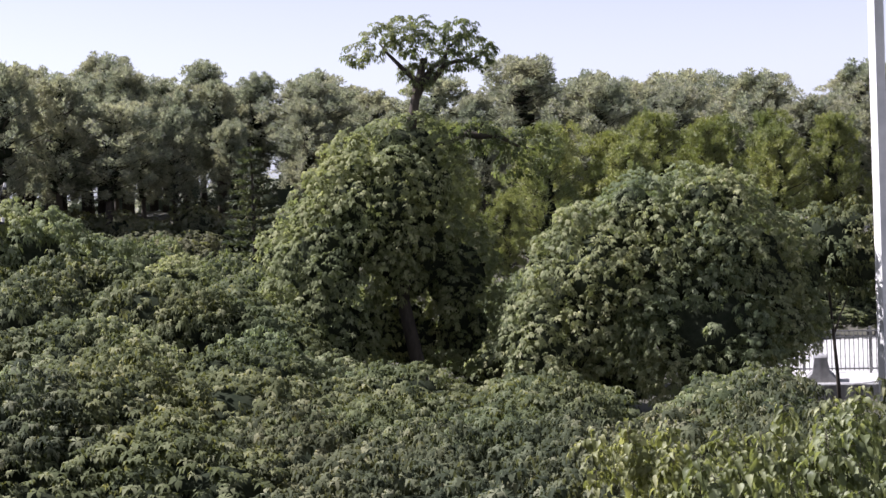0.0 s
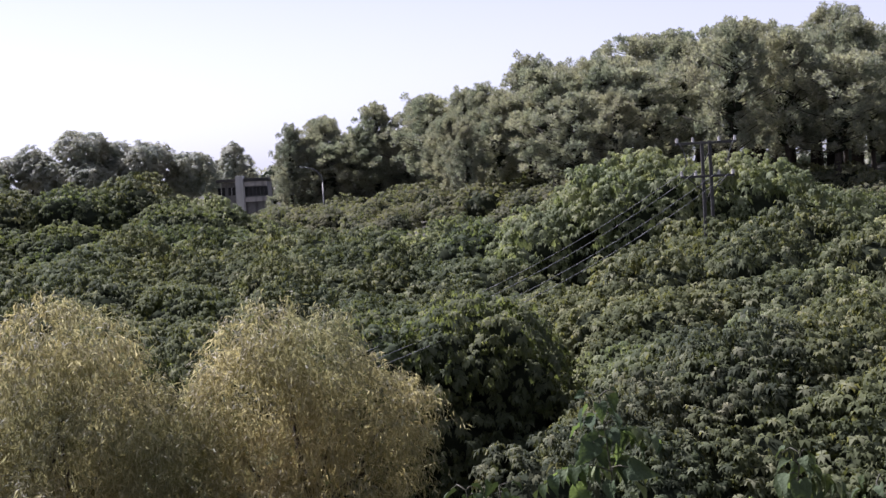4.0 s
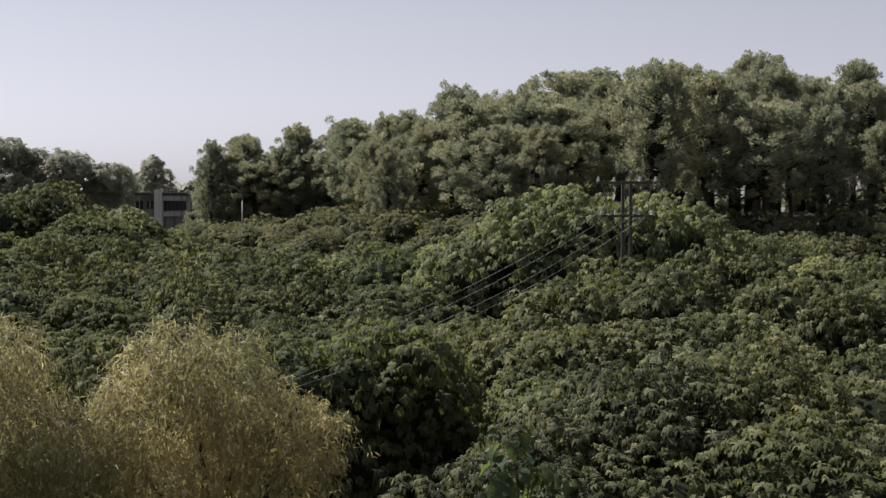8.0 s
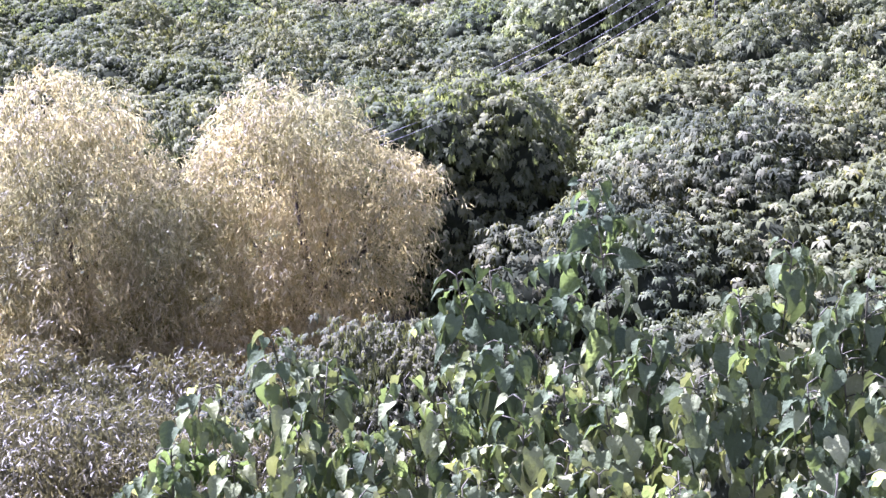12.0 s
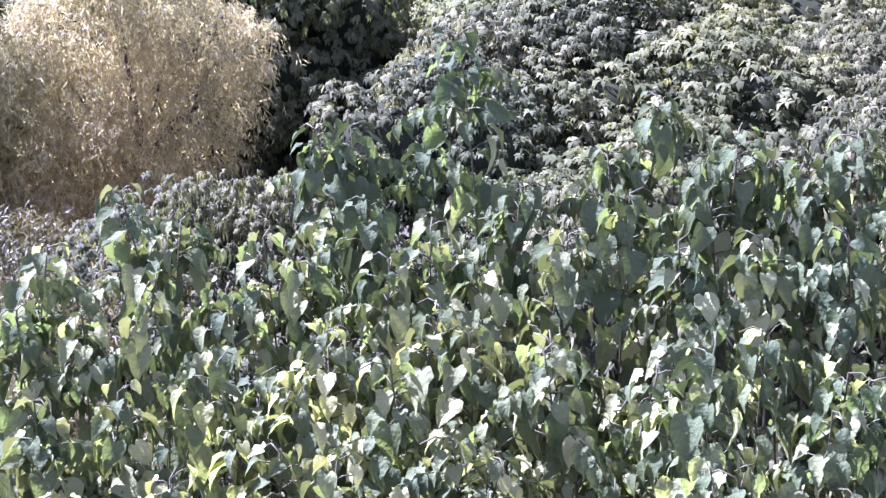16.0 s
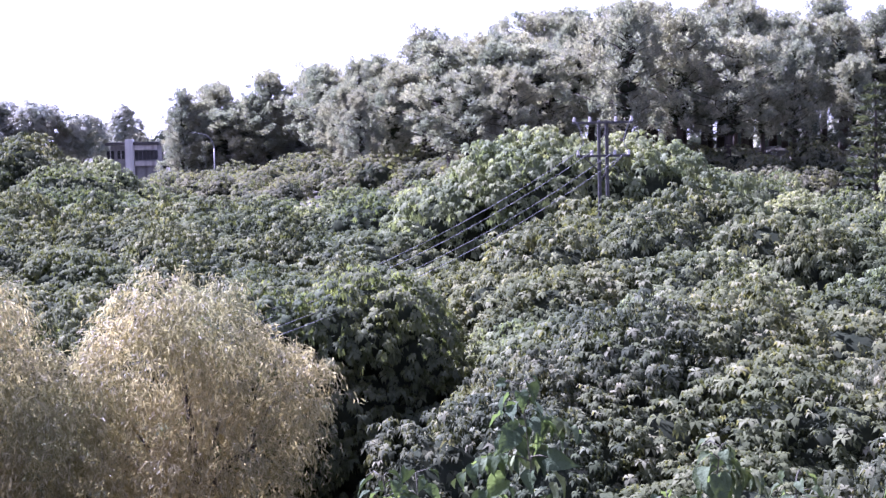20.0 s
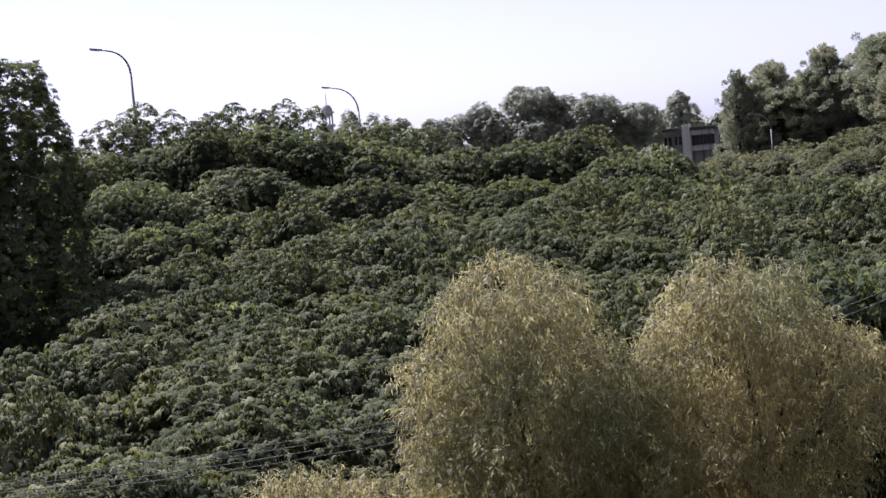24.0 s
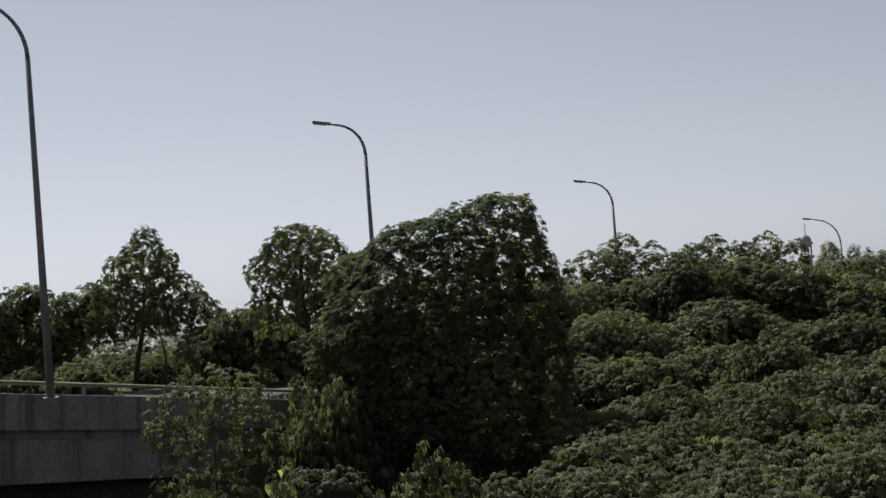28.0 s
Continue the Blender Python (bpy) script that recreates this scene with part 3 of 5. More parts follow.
for row, (d0, share, gap) in enumerate([(56, 0.25, 2.5), (61, 0.6, 2.3), (67, 1.0, 2.0)]):
    az = -32.5 + row * 0.7
    while az < -8.7 + row * 0.4:
        d = d0 + hrng.uniform(-1.6, 1.6)
        top_el = np.interp(az, HILL_AT[:, 0], HILL_AT[:, 1])
        el = -1.9 + (top_el + 1.9) * share + hrng.normal() * 0.13
        x, y = math.sin(radians(az)) * d, math.cos(radians(az)) * d
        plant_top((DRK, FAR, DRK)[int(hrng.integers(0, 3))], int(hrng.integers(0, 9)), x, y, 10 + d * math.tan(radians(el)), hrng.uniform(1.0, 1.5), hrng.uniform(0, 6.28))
        az += gap * hrng.uniform(0.7, 1.2)

# scrub between the crest and the pines: bearing, distance, height angle of the top
for k, (az, d, el) in enumerate([(-3.6, 58, -1.5), (-2.4, 60, -0.9), (-1.4, 57, -1.3), (-10.7, 70, 0.25), (-9.8, 70, -0.7), (-8.8, 69, -1.0), (-11.8, 68, 0.2), (-5.0, 62, -1.3), (-6.5, 64, -1.6), (-8.0, 66, -1.4), (10.2, 60, -0.9), (11.6, 62, -0.8), (13.0, 58, -1.5), (14.4, 63, -1.4), (15.8, 57, -2.2), (12.4, 66, -0.6),
                                 (17.0, 62, -2.0), (18.6, 60, -2.6), (23.8, 56, -2.6), (25.4, 58, -2.2), (26.8, 54, -2.9), (24.6, 50, -4.2), (23.0, 52, -4.0), (32.2, 36, -5.7), (31.4, 33.5, -6.3), (26.0, 48, -4.4), (27.4, 47, -4.6)]):
    x, y = math.sin(radians(az)) * d, math.cos(radians(az)) * d
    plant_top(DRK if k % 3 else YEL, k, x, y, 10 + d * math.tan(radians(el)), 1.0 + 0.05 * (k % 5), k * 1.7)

# pale bushes at the edge of the stream bed, and dark ones in it
for k, (az, d, el) in enumerate([(-5.6, 17.3, -12.7), (-4.6, 17.6, -12.5), (-3.4, 17.2, -13.0), (-2.2, 17.6, -13.0)]):
    x, y = math.sin(radians(az)) * d, math.cos(radians(az)) * d
    plant_top(GRY, 0, x, y, 10 + d * math.tan(radians(el)), 0.72, k * 2.1)
for k, (x, y, top) in enumerate([(-2.4, 27.5, 3.6), (-0.9, 27.0, 3.7), (-1.7, 24.6, 3.5), (-0.6, 24.4, 3.7)]):
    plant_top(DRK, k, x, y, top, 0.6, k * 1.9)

# ---- trees of broad crowns ----


def broad_tree(name, x, y, base, lobes, trunk, limbs, leaf, label, density=14, count=7, length=0.2, width=0.4, seed=1, radius=0.2, category="tree", droop=1.2, floor=-0.7,
               shrink=0.66, solid=True, inner=None, group="", lift=0.4, clump=0.5, share=0.9):
    """A tree: trunk through points, limbs from and to points, and clumps of leaf whorls over lobes; all in metres from its foot."""
    ob = thing(name, x, y, base, label, category, group)
    pts = np.array(trunk, float)
    tube_part("trunk", pts, np.linspace(radius, radius * 0.45, len(pts)), BARK, ob, sides=9)
    for k, (a, b) in enumerate(limbs):
        tube_part("limb", bent(a, b, 0.08, 6, seed * 10 + k), np.linspace(radius * 0.5, radius * 0.12, 6), BARK, ob, sides=6)
    part_mesh("crown", crown_mesh("crown", lobes, leaf, density, count, length, width, seed, inner, droop, lift, floor, shrink, 3, solid, clump, share), ob)
    return ob


# tall tree with a sparse second crown over the main one
tall = broad_tree("roadside_tree", 15.6, 41.3, 3.0,
                  [((-0.9, -0.2, 6.4), (2.0, 1.9, 2.2)), ((-2.2, 0.0, 5.0), (1.7, 1.7, 1.9)), ((-2.4, -0.2, 3.6), (1.5, 1.6, 1.6)), ((0.6, 0.2, 6.9), (1.5, 1.5, 1.7)), ((0.4, 0.4, 5.2), (1.9, 1.4, 1.8)), ((1.7, 0.5, 4.5), (1.4, 1.4, 1.6)), ((0.2, 0.0, 8.1), (1.2, 1.0, 0.9)),
                   ((-1.5, 0.3, 3.2), (1.3, 1.2, 1.4)), ((2.0, 0.9, 3.0), (1.2, 1.1, 1.2)), ((0.4, 1.2, 3.0), (1.6, 1.0, 1.5))],
                  [(0.25, -0.6, -0.4), (0.15, -0.6, 2.0), (-0.15, -0.3, 4.0), (0.2, 0, 6.5), (0.4, 0, 8.6), (0.6, 0, 9.6), (0.85, 0, 10.4)],
                  [((0.4, 0, 8.0), (2.2, 0.2, 8.5)), ((2.0, 0.2, 8.4), (4.2, 0.4, 7.9)), ((0.6, 0, 9.6), (-0.4, 0, 10.8)), ((0.6, 0, 9.4), (1.9, 0.1, 10.9)), ((0.75, 0, 9.8), (2.7, 0, 10.6))],
                  YELLOW_LEAF, "tall roadside tree with a dense crown and a sparse upper tuft", density=28, length=0.13, width=0.38, droop=0.7, seed=51, radius=0.22, shrink=0.58, clump=0.42, share=1.2)
part_mesh("upper_crown", crown_mesh("upper_crown", [((0.4, 0, 11.0), (1.0, 0.8, 0.55)), ((1.5, 0, 11.0), (1.0, 0.8, 0.5)), ((2.4, 0, 10.5), (0.6, 0.6, 0.45)), ((1.6, 0.1, 10.3), (0.7, 0.6, 0.35)), ((-0.5, 0, 10.8), (0.5, 0.5, 0.4)), ((0.6, 0, 10.0), (0.55, 0.5, 0.45)), ((-1.0, 0, 10.5), (0.35, 0.35, 0.3))],
                                    DARK_LEAF, 20, 6, 0.15, 0.38, 52, solid=False, floor=-1, droop=0.8, clump=0.33, share=0.5), tall, "sparse upper tuft of leaves")
part_mesh("side_crown", crown_mesh("side_crown", [((2.0, 0.1, 8.3), (0.9, 0.7, 0.4)), ((3.2, 0.3, 8.1), (1.0, 0.8, 0.45)), ((4.3, 0.4, 7.8), (0.7, 0.7, 0.45)), ((3.6, 0.3, 7.4), (0.8, 0.7, 0.35))],
                                   DARK_LEAF, 17, 6, 0.15, 0.38, 53, solid=False, floor=-1, droop=0.8, clump=0.33, share=0.55), tall, "thin leaves on the side limb")

broad_tree("round_tree", 21.4, 36.8, 2.8, [((0.2, 0, 5.2), (2.4, 2.2, 2.2)), ((-2.2, 0.3, 4.6), (1.8, 1.8, 2.0)), ((-3.3, 0.5, 3.2), (1.5, 1.6, 1.7)), ((2.0, -0.2, 4.6), (1.7, 1.8, 1.9)), ((2.8, -0.1, 3.2), (1.3, 1.5, 1.5)), ((0.3, -1.0, 3.2), (2.6, 2.0, 1.9)), ((-1.2, 0.2, 6.4), (1.0, 1.0, 0.9)), ((1.0, 0, 6.5), (1.3, 1.2, 0.9))],
           [(0, 0, -0.3), (0.1, 0, 2), (0, 0, 4.5)], [((0, 0, 2), (1.6, 0, 4.4)), ((0, 0, 2), (-1.6, 0, 4.2))],
           YELLOW_LEAF, "broad rounded tree with dense yellow-green leaves", density=28, length=0.13, width=0.38, droop=0.7, seed=61, shrink=0.58, clump=0.42, share=1.2)

# broad dome beyond the power pole
broad_tree("spreading_tree", 3.9, 48.6, 4.9, [((-0.4, 0, 3.1), (3.1, 2.6, 2.25)), ((-2.9, -0.3, 2.3), (2.0, 2.0, 1.75)), ((-4.0, -0.3, 1.4), (1.3, 1.5, 1.4)), ((2.6, 0.3, 3.0), (2.6, 2.2, 2.1)), ((4.6, 0.3, 2.3), (1.9, 2.0, 1.9)), ((0.4, -0.8, 1.6), (3.0, 2.0, 1.6))],
           [(0, 0, -0.5), (0, 0, 1.5), (0.2, 0, 3)], [((0, 0, 1.2), (-2.5, 0, 2.6)), ((0, 0, 1.2), (2.6, 0, 3.0)), ((0, 0, 1.2), (4.6, 0.3, 2.4))],
           YELLOW_LEAF, "wide low-spreading tree with a yellow-green dome", density=14, length=0.2, width=0.38, seed=71, radius=0.28, floor=-0.5, shrink=0.62, clump=0.45, share=1.2)

# dark tree in the gap behind the willow
broad_tree("shaded_tree", -1.5, 32.6, 2.2, [((0.2, 0.3, 4.0), (1.9, 1.8, 1.35)), ((-1.6, 0.2, 3.6), (1.6, 1.6, 1.4)), ((1.1, 0.4, 3.1), (1.3, 1.5, 1.5)), ((-0.3, -0.2, 2.3), (2.1, 1.6, 1.7)), ((-2.2, 0.2, 2.0), (1.5, 1.4, 1.6)), ((0.6, 0.2, 1.2), (1.7, 1.3, 1.2)), ((-1.2, 0.2, 0.8), (1.8, 1.3, 1.1))],
           [(0, 0, -0.3), (0, 0, 2), (0, 0, 4)], [((0, 0, 1.8), (1.2, 0.4, 3.0))],
           DARK_LEAF, "dark shaded broad-leaved tree beside the stream bed", density=20, length=0.16, width=0.42, seed=81, floor=-0.98, shrink=0.62, clump=0.4, share=1.2)

# tall dark trees by the bridge end
broad_tree("bridge_end_tree", -26.3, 37.6, 3.6, [((-0.6, 0, 6.2), (2.2, 2.2, 2.6)), ((1.7, 0.6, 7.2), (1.7, 1.7, 2.3)), ((-2.2, -0.2, 5.4), (1.6, 1.8, 2.2)), ((0.8, -0.4, 4.0), (2.4, 2.0, 2.4)), ((-1.6, -0.6, 3.0), (2.2, 2.0, 2.6)), ((1.9, 0.8, 9.0), (1.15, 1.0, 0.9)), ((2.3, 0.4, 4.8), (1.5, 1.5, 2.4)), ((-0.6, 0.2, 8.4), (1.4, 1.2, 1.0)), ((-2.3, 0.2, 7.6), (1.3, 1.2, 1.0)), ((0.7, 0.2, 8.7), (1.2, 1.0, 0.9)), ((1.6, 0.0, 2.2), (1.6, 1.5, 2.0))],
           [(0, 0, -0.4), (0.1, 0, 2.5), (0.3, 0, 5)], [((0, 0, 2.5), (1.7, 0.5, 6.5)), ((0, 0, 2.5), (-2, 0, 5))],
           DARK_LEAF, "tall dense dark-green tree at the bridge end", density=36, length=0.14, width=0.42, droop=0.4, seed=91, radius=0.25, solid=False, clump=0.42, share=2.2, lift=0.6)
broad_tree("slender_tree", -34.3, 41.8, 7.8, [((0, 0, 4.7), (1.4, 1.3, 1.1)), ((-1.0, 0, 3.9), (1.2, 1.1, 1.1)), ((1.0, 0, 4.0), (1.2, 1.2, 1.0)), ((-1.4, 0, 2.8), (0.9, 0.9, 0.8)), ((0.3, 0, 3.2), (1.3, 1.1, 0.9))],
           [(0.4, 0, -0.4), (0.2, 0, 1.5), (-0.1, 0, 3.2), (-0.1, 0, 4.6)], [((-0.1, 0, 2.4), (-1.2, 0, 3.4)), ((-0.1, 0, 2.6), (1.0, 0, 3.6)), ((0.1, 0, 1.8), (0.8, 0, 2.8))],
           DARK_LEAF, "slender dark tree with a bare lower trunk", density=27, length=0.13, width=0.42, seed=101, radius=0.13, solid=False, clump=0.38, share=1.1, droop=0.4)
broad_tree("forked_tree", -47.9, 48.3, 8.2, [((0.1, 0, 4.8), (1.2, 1.1, 1.2)), ((0.1, 0, 5.8), (0.6, 0.6, 0.8)), ((-1.2, 0, 3.6), (1.5, 1.3, 1.2)), ((1.3, 0, 3.5), (1.5, 1.3, 1.2)), ((-1.2, 0, 4.8), (0.7, 0.7, 0.6)), ((2.6, 0, 2.7), (1.2, 1.1, 1.0)), ((-2.2, 0, 2.6), (1.0, 1.0, 0.9)), ((1.3, 0, 4.9), (0.6, 0.6, 0.6)), ((0, 0.2, 2.8), (1.6, 1.2, 0.9))],
           [(-0.9, 0, -0.3), (-0.6, 0, 1.2), (-0.2, 0, 2.4), (0, 0, 4)], [((0.8, 0, -0.3), (0.1, 0, 3.2)), ((-0.2, 0, 2.6), (-1.2, 0, 3.8)), ((0.1, 0, 2.8), (1.1, 0, 3.8))],
           DARK_LEAF, "dark open tree with a forked trunk behind the bridge rail", density=27, length=0.13, width=0.42, seed=111, radius=0.13, solid=False, clump=0.38, share=1.0, droop=0.4)
broad_tree("background_tree", -56.0, 48.5, 7.8, [((0, 0, 3.4), (2.0, 1.6, 1.5)), ((-2.0, 0, 2.6), (1.6, 1.5, 1.5)), ((2.0, 0.5, 2.8), (1.6, 1.4, 1.5)), ((1.2, 0, 4.2), (1.0, 0.9, 0.8)), ((3.6, 0.3, 3.2), (1.5, 1.3, 1.4)), ((4.6, 0.3, 4.0), (0.9, 0.9, 0.8)), ((-4.0, 0, 2.8), (1.6, 1.4, 1.5)), ((0.5, 0, 1.6), (3.4, 1.4, 1.1))],
           [(0, 0, -0.3), (0.1, 0, 1.5), (0, 0, 3)], [((0, 0, 1), (1.6, 0, 2.6))], DARK_LEAF, "dark leafy tree behind the bridge rail", density=14, length=0.19, width=0.38, seed=121, radius=0.14, shrink=0.5, clump=0.42, share=1.1, droop=0.8)
broad_tree("background_tree", -41.5, 47.0, 8.0, [((0, 0, 2.0), (1.7, 1.4, 1.1)), ((1.6, 0, 1.5), (1.5, 1.4, 1.0)), ((-1.2, 0, 1.3), (1.4, 1.2, 0.9)), ((2.8, 0.4, 1.0), (1.3, 1.2, 0.9)), ((-2.4, 0.4, 1.7), (1.2, 1.1, 1.0))],
           [(0, 0, -0.3), (0, 0, 1), (0, 0, 2)], [((0, 0, 0.8), (1.2, 0, 1.6))], DARK_LEAF, "low dark tree behind the bridge rail", density=14, length=0.19, width=0.38, seed=122, radius=0.12)

# ---- yellowing willows ----


def willow(x, y, lobes, label, seed, name="willow_tree", leaf=None, thick=30):
    """Arching twigs over a dome of clumps, each hung with narrow leaves; the lobes' heights are in the world."""
    base = ground_height(x, y)
    ob = thing(name, x, y, base, label, "tree", "yellowing willows")
    rng = np.random.default_rng(seed)
    lobes = [((c[0], c[1], c[2] - base), r) for c, r in lobes]
    pts, outs = crown_points(rng, clumps_on(rng, lobes, 0.42, 1.0), thick, seed, 0.3, 1.4, -0.75)
    deep = rng.permutation(len(pts))[:len(pts) // 3]
    middle = np.mean([c for c, r in lobes], axis=0)
    pts, outs = np.concatenate([pts, pts[deep] + (middle - pts[deep]) * rng.uniform(0.1, 0.3, (len(deep), 1))]), np.concatenate([outs, outs[deep]])
    n = len(pts)
    start = unit(outs * 0.8 + np.array([0, 0, 0.5]) + rng.normal(size=(n, 3)) * 0.3)
    sag = rng.uniform(0.7, 1.8, (n, 1))
    run = rng.uniform(0.25, 0.6, (n, 1))
    base_, way, up, ln = [], [], [], []
    for i in range(9):
        u = run * (i + 0.6) / 9
        b = pts - outs * 0.2 + start * u - np.array([0, 0, 1.0]) * sag * u * u
        tangent = unit(start - np.array([0, 0, 2.0]) * sag * u)
        base_.append(b + rng.normal(size=(n, 3)) * 0.03)
        way.append(unit(tangent * 0.7 + rng.normal(size=(n, 3)) * 0.45 - np.array([0, 0, 1.0]) * rng.uniform(0.2, 0.9, (n, 1))))
        up.append(np.array([0, 0, 0.6]) + outs * 0.6 + rng.normal(size=(n, 3)) * 0.4)
        ln.append(rng.uniform(0.085, 0.165, n))
    base_, way, up, ln = map(np.concatenate, (base_, way, up, ln))
    v, f = leaf_arrays(base_, way, up, ln, ln * 0.08 + 0.0105, 0.15, 0.3)
    part_mesh("crown", mesh_of("crown", v, f, [leaf or WILLOW]), ob)
    tube_part("trunk", bent((0, 0, -0.4), (lobes[0][0][0], lobes[0][0][1], lobes[0][0][2] - 0.3), 0.03, 6, seed), np.linspace(0.14, 0.03, 6), BARK, ob)
    for k, (c, r) in enumerate(lobes[:4]):
        tube_part("limb", bent((0, 0, min(2.2, c[2] * 0.6)), c, 0.06, 6, seed + k), np.linspace(0.06, 0.015, 6), BARK, ob, sides=6)
    return ob


willow(-6.9, 23.7, [((0.0, 0, 6.95), (1.35, 1.3, 1.45)), ((-0.5, -0.1, 6.0), (1.45, 1.4, 1.6)), ((0.6, -0.1, 6.1), (1.4, 1.4, 1.5)), ((0.0, -0.3, 4.8), (1.9, 1.5, 1.6)), ((1.5, 0.0, 5.9), (0.8, 0.9, 0.95)), ((0.2, -0.6, 3.7), (1.9, 1.4, 1.3))],
       "yellowing willow with long drooping leaves", 131)
willow(-3.5, 24.3, [((-0.1, 0, 6.85), (1.35, 1.3, 1.4)), ((0.5, 0, 6.2), (1.2, 1.2, 1.4)), ((-0.8, 0.0, 5.8), (1.3, 1.3, 1.5)), ((1.25, 0.0, 6.2), (0.85, 0.9, 0.95)), ((-0.5, -0.3, 4.7), (1.7, 1.5, 1.5)), ((0.8, -0.1, 5.4), (1.0, 1.0, 1.2)), ((-0.9, -0.6, 3.7), (1.7, 1.4, 1.3))],
       "yellowing willow with drooping sprays beside its neighbour", 132)
willow(-9.3, 21.0, [((0, 0, 5.0), (1.1, 1.1, 0.9)), ((-0.8, 0, 4.4), (1.0, 1.1, 1.0)), ((0.9, 0, 4.6), (1.0, 1.1, 1.0)), ((0.1, -0.2, 3.6), (1.5, 1.2, 1.0))], "low yellow willow bush beside the taller willows", 133, name="willow_bush")
willow(-6.9, 20.4, [((0, 0, 4.1), (1.4, 1.2, 1.1)), ((-1.0, 0, 3.5), (1.3, 1.2, 1.1)), ((1.1, -0.1, 3.7), (1.3, 1.2, 1.1)), ((0.1, -0.7, 2.7), (1.5, 1.1, 1.0))], "low yellow willow bush hanging over the bank", 134, name="willow_bush", leaf=SHADE_WILLOW, thick=28)
willow(-4.4, 20.4, [((0, 0, 4.0), (1.3, 1.2, 1.0)), ((-0.9, 0, 3.4), (1.2, 1.2, 1.0)), ((0.9, -0.1, 3.2), (1.2, 1.2, 1.0)), ((0.1, -0.7, 2.5), (1.4, 1.1, 0.9))], "low thin willow bush in front of the willows", 135, name="willow_bush", leaf=SHADE_WILLOW, thick=28)
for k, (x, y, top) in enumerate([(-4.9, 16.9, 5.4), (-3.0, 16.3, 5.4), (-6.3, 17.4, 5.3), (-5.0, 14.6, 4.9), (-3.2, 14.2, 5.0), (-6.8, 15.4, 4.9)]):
    willow(x, y, [((0, 0, top - 0.8), (1.0, 1.0, 0.8)), ((-0.6, 0, top - 1.3), (0.9, 0.9, 0.9)), ((0.7, 0, top - 1.2), (0.9, 0.9, 0.9)), ((0, 0, top - 2.0), (1.2, 1.1, 0.9))], "dry grey willow scrub on the bank, leaves darkened for shade", 140 + k, name="willow_scrub", leaf=SHADE_WILLOW, thick=24)

# ---- pines ----


def pine_template(seed, leaf, label, name="pine_tree"):
    """A pine 13 m high: bare lower trunk, rising limbs, and a broad uneven crown of upright needle tufts."""
    rng = np.random.default_rng(seed)
    ob = thing(name, 0, 0, 0, label, "tree", "pine wood")
    H = 13.0
    lean = rng.normal(size=2) * 0.3
    tp = [(lean[0] * t * t, lean[1] * t * t, -0.4 + (H - 0.6) * t) for t in np.linspace(0, 1, 8)]
    tube_part("trunk", tp, np.linspace(0.22, 0.05, 8), BARK, ob)
    clumps, lv, core = [], [], []
    start = rng.uniform(0.28, 0.42)
    wide = rng.uniform(2.1, 3.0)
    z = H * start
    while z < H - 0.4:
        u = min(1.0, max(0.0, (z / H - start) / (1 - start)))
        reach = wide * (0.5 + 0.5 * min(1, u * 2.6)) * (1 - u ** 1.4) ** 0.95 + 0.3
        cx, cy = lean[0] * (z / H) ** 2, lean[1] * (z / H) ** 2
        k0, n = rng.uniform(0, 6.28), 5
        core.append(((cx, cy, z + 0.2), (reach * 0.28, reach * 0.28, 0.5)))
        for k in range(n):
            a = k0 + k * 6.283 / n + rng.uniform(-0.5, 0.5)
            r = reach * rng.uniform(0.5, 1.2)
            end = np.array((cx + math.cos(a) * r, cy + math.sin(a) * r, min(z + r * rng.uniform(0.15, 0.75), H - 0.2)))
            foot = np.array((cx, cy, z - 0.3))
            lv.append(tube_arrays(bent(foot, end, 0.05, 4, int(rng.integers(1e6))), np.linspace(0.05, 0.015, 4), 4))
            for q in range(4):
                w = rng.uniform(0.45, 1.08)
                clumps.append((foot + (end - foot) * w + rng.normal(size=3) * np.array([0.35, 0.35, 0.3]), rng.uniform(0.26, 0.48)))
        z += rng.uniform(0.5, 0.8)
    for k in range(9):
        clumps.append((np.array((lean[0] + rng.normal() * 0.55, lean[1] + rng.normal() * 0.55, H - rng.uniform(0.0, 1.1))), rng.uniform(0.25, 0.42)))
    base, way, up = [], [], []
    for c, r in clumps:
        n = int(85 * r / 0.4)
        d = unit(rng.normal(size=(n, 3)) + np.array([0, 0, 0.25]))
        base.append(c + d * r * np.array([0.62, 0.62, 1.25]) * rng.uniform(0.3, 0.9, (n, 1)))
        way.append(unit(d * 0.6 + rng.normal(size=(n, 3)) * 0.3 + np.array([0, 0, 0.8])))
        up.append(rng.normal(size=(n, 3)))
    base, way, up = map(np.concatenate, (base, way, up))
    v, f = flat_leaf_arrays(base, way, up, rng.uniform(0.18, 0.3, len(base)), 0.06)
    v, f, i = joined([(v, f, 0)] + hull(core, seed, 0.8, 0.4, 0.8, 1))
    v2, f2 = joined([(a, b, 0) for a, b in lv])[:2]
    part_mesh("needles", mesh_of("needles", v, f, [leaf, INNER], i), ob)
    part_mesh("branchwork", mesh_of("branchwork", v2, f2, [BARK]), ob)
    return ob


PINES = Stand([pine_template(s, HAZE_NEEDLE, "tall pine with grey-green needles paled for haze and a bare lower trunk") for s in (141, 142, 143, 144, 145)])
LIMES = Stand([pine_template(s, LIME_NEEDLE, "lighter yellow-green pine on the slope") for s in (151, 152)])
WOOD = [(-25, 172, 15.0), (-9, 156, 16.3), (4, 138, 18.9), (18, 140, 20.6), (30, 141, 21.3), (48, 138, 20.0), (70, 132, 19.6), (83, 122, 18.4), (100, 108, 15.6)]


prng = np.random.default_rng(15)
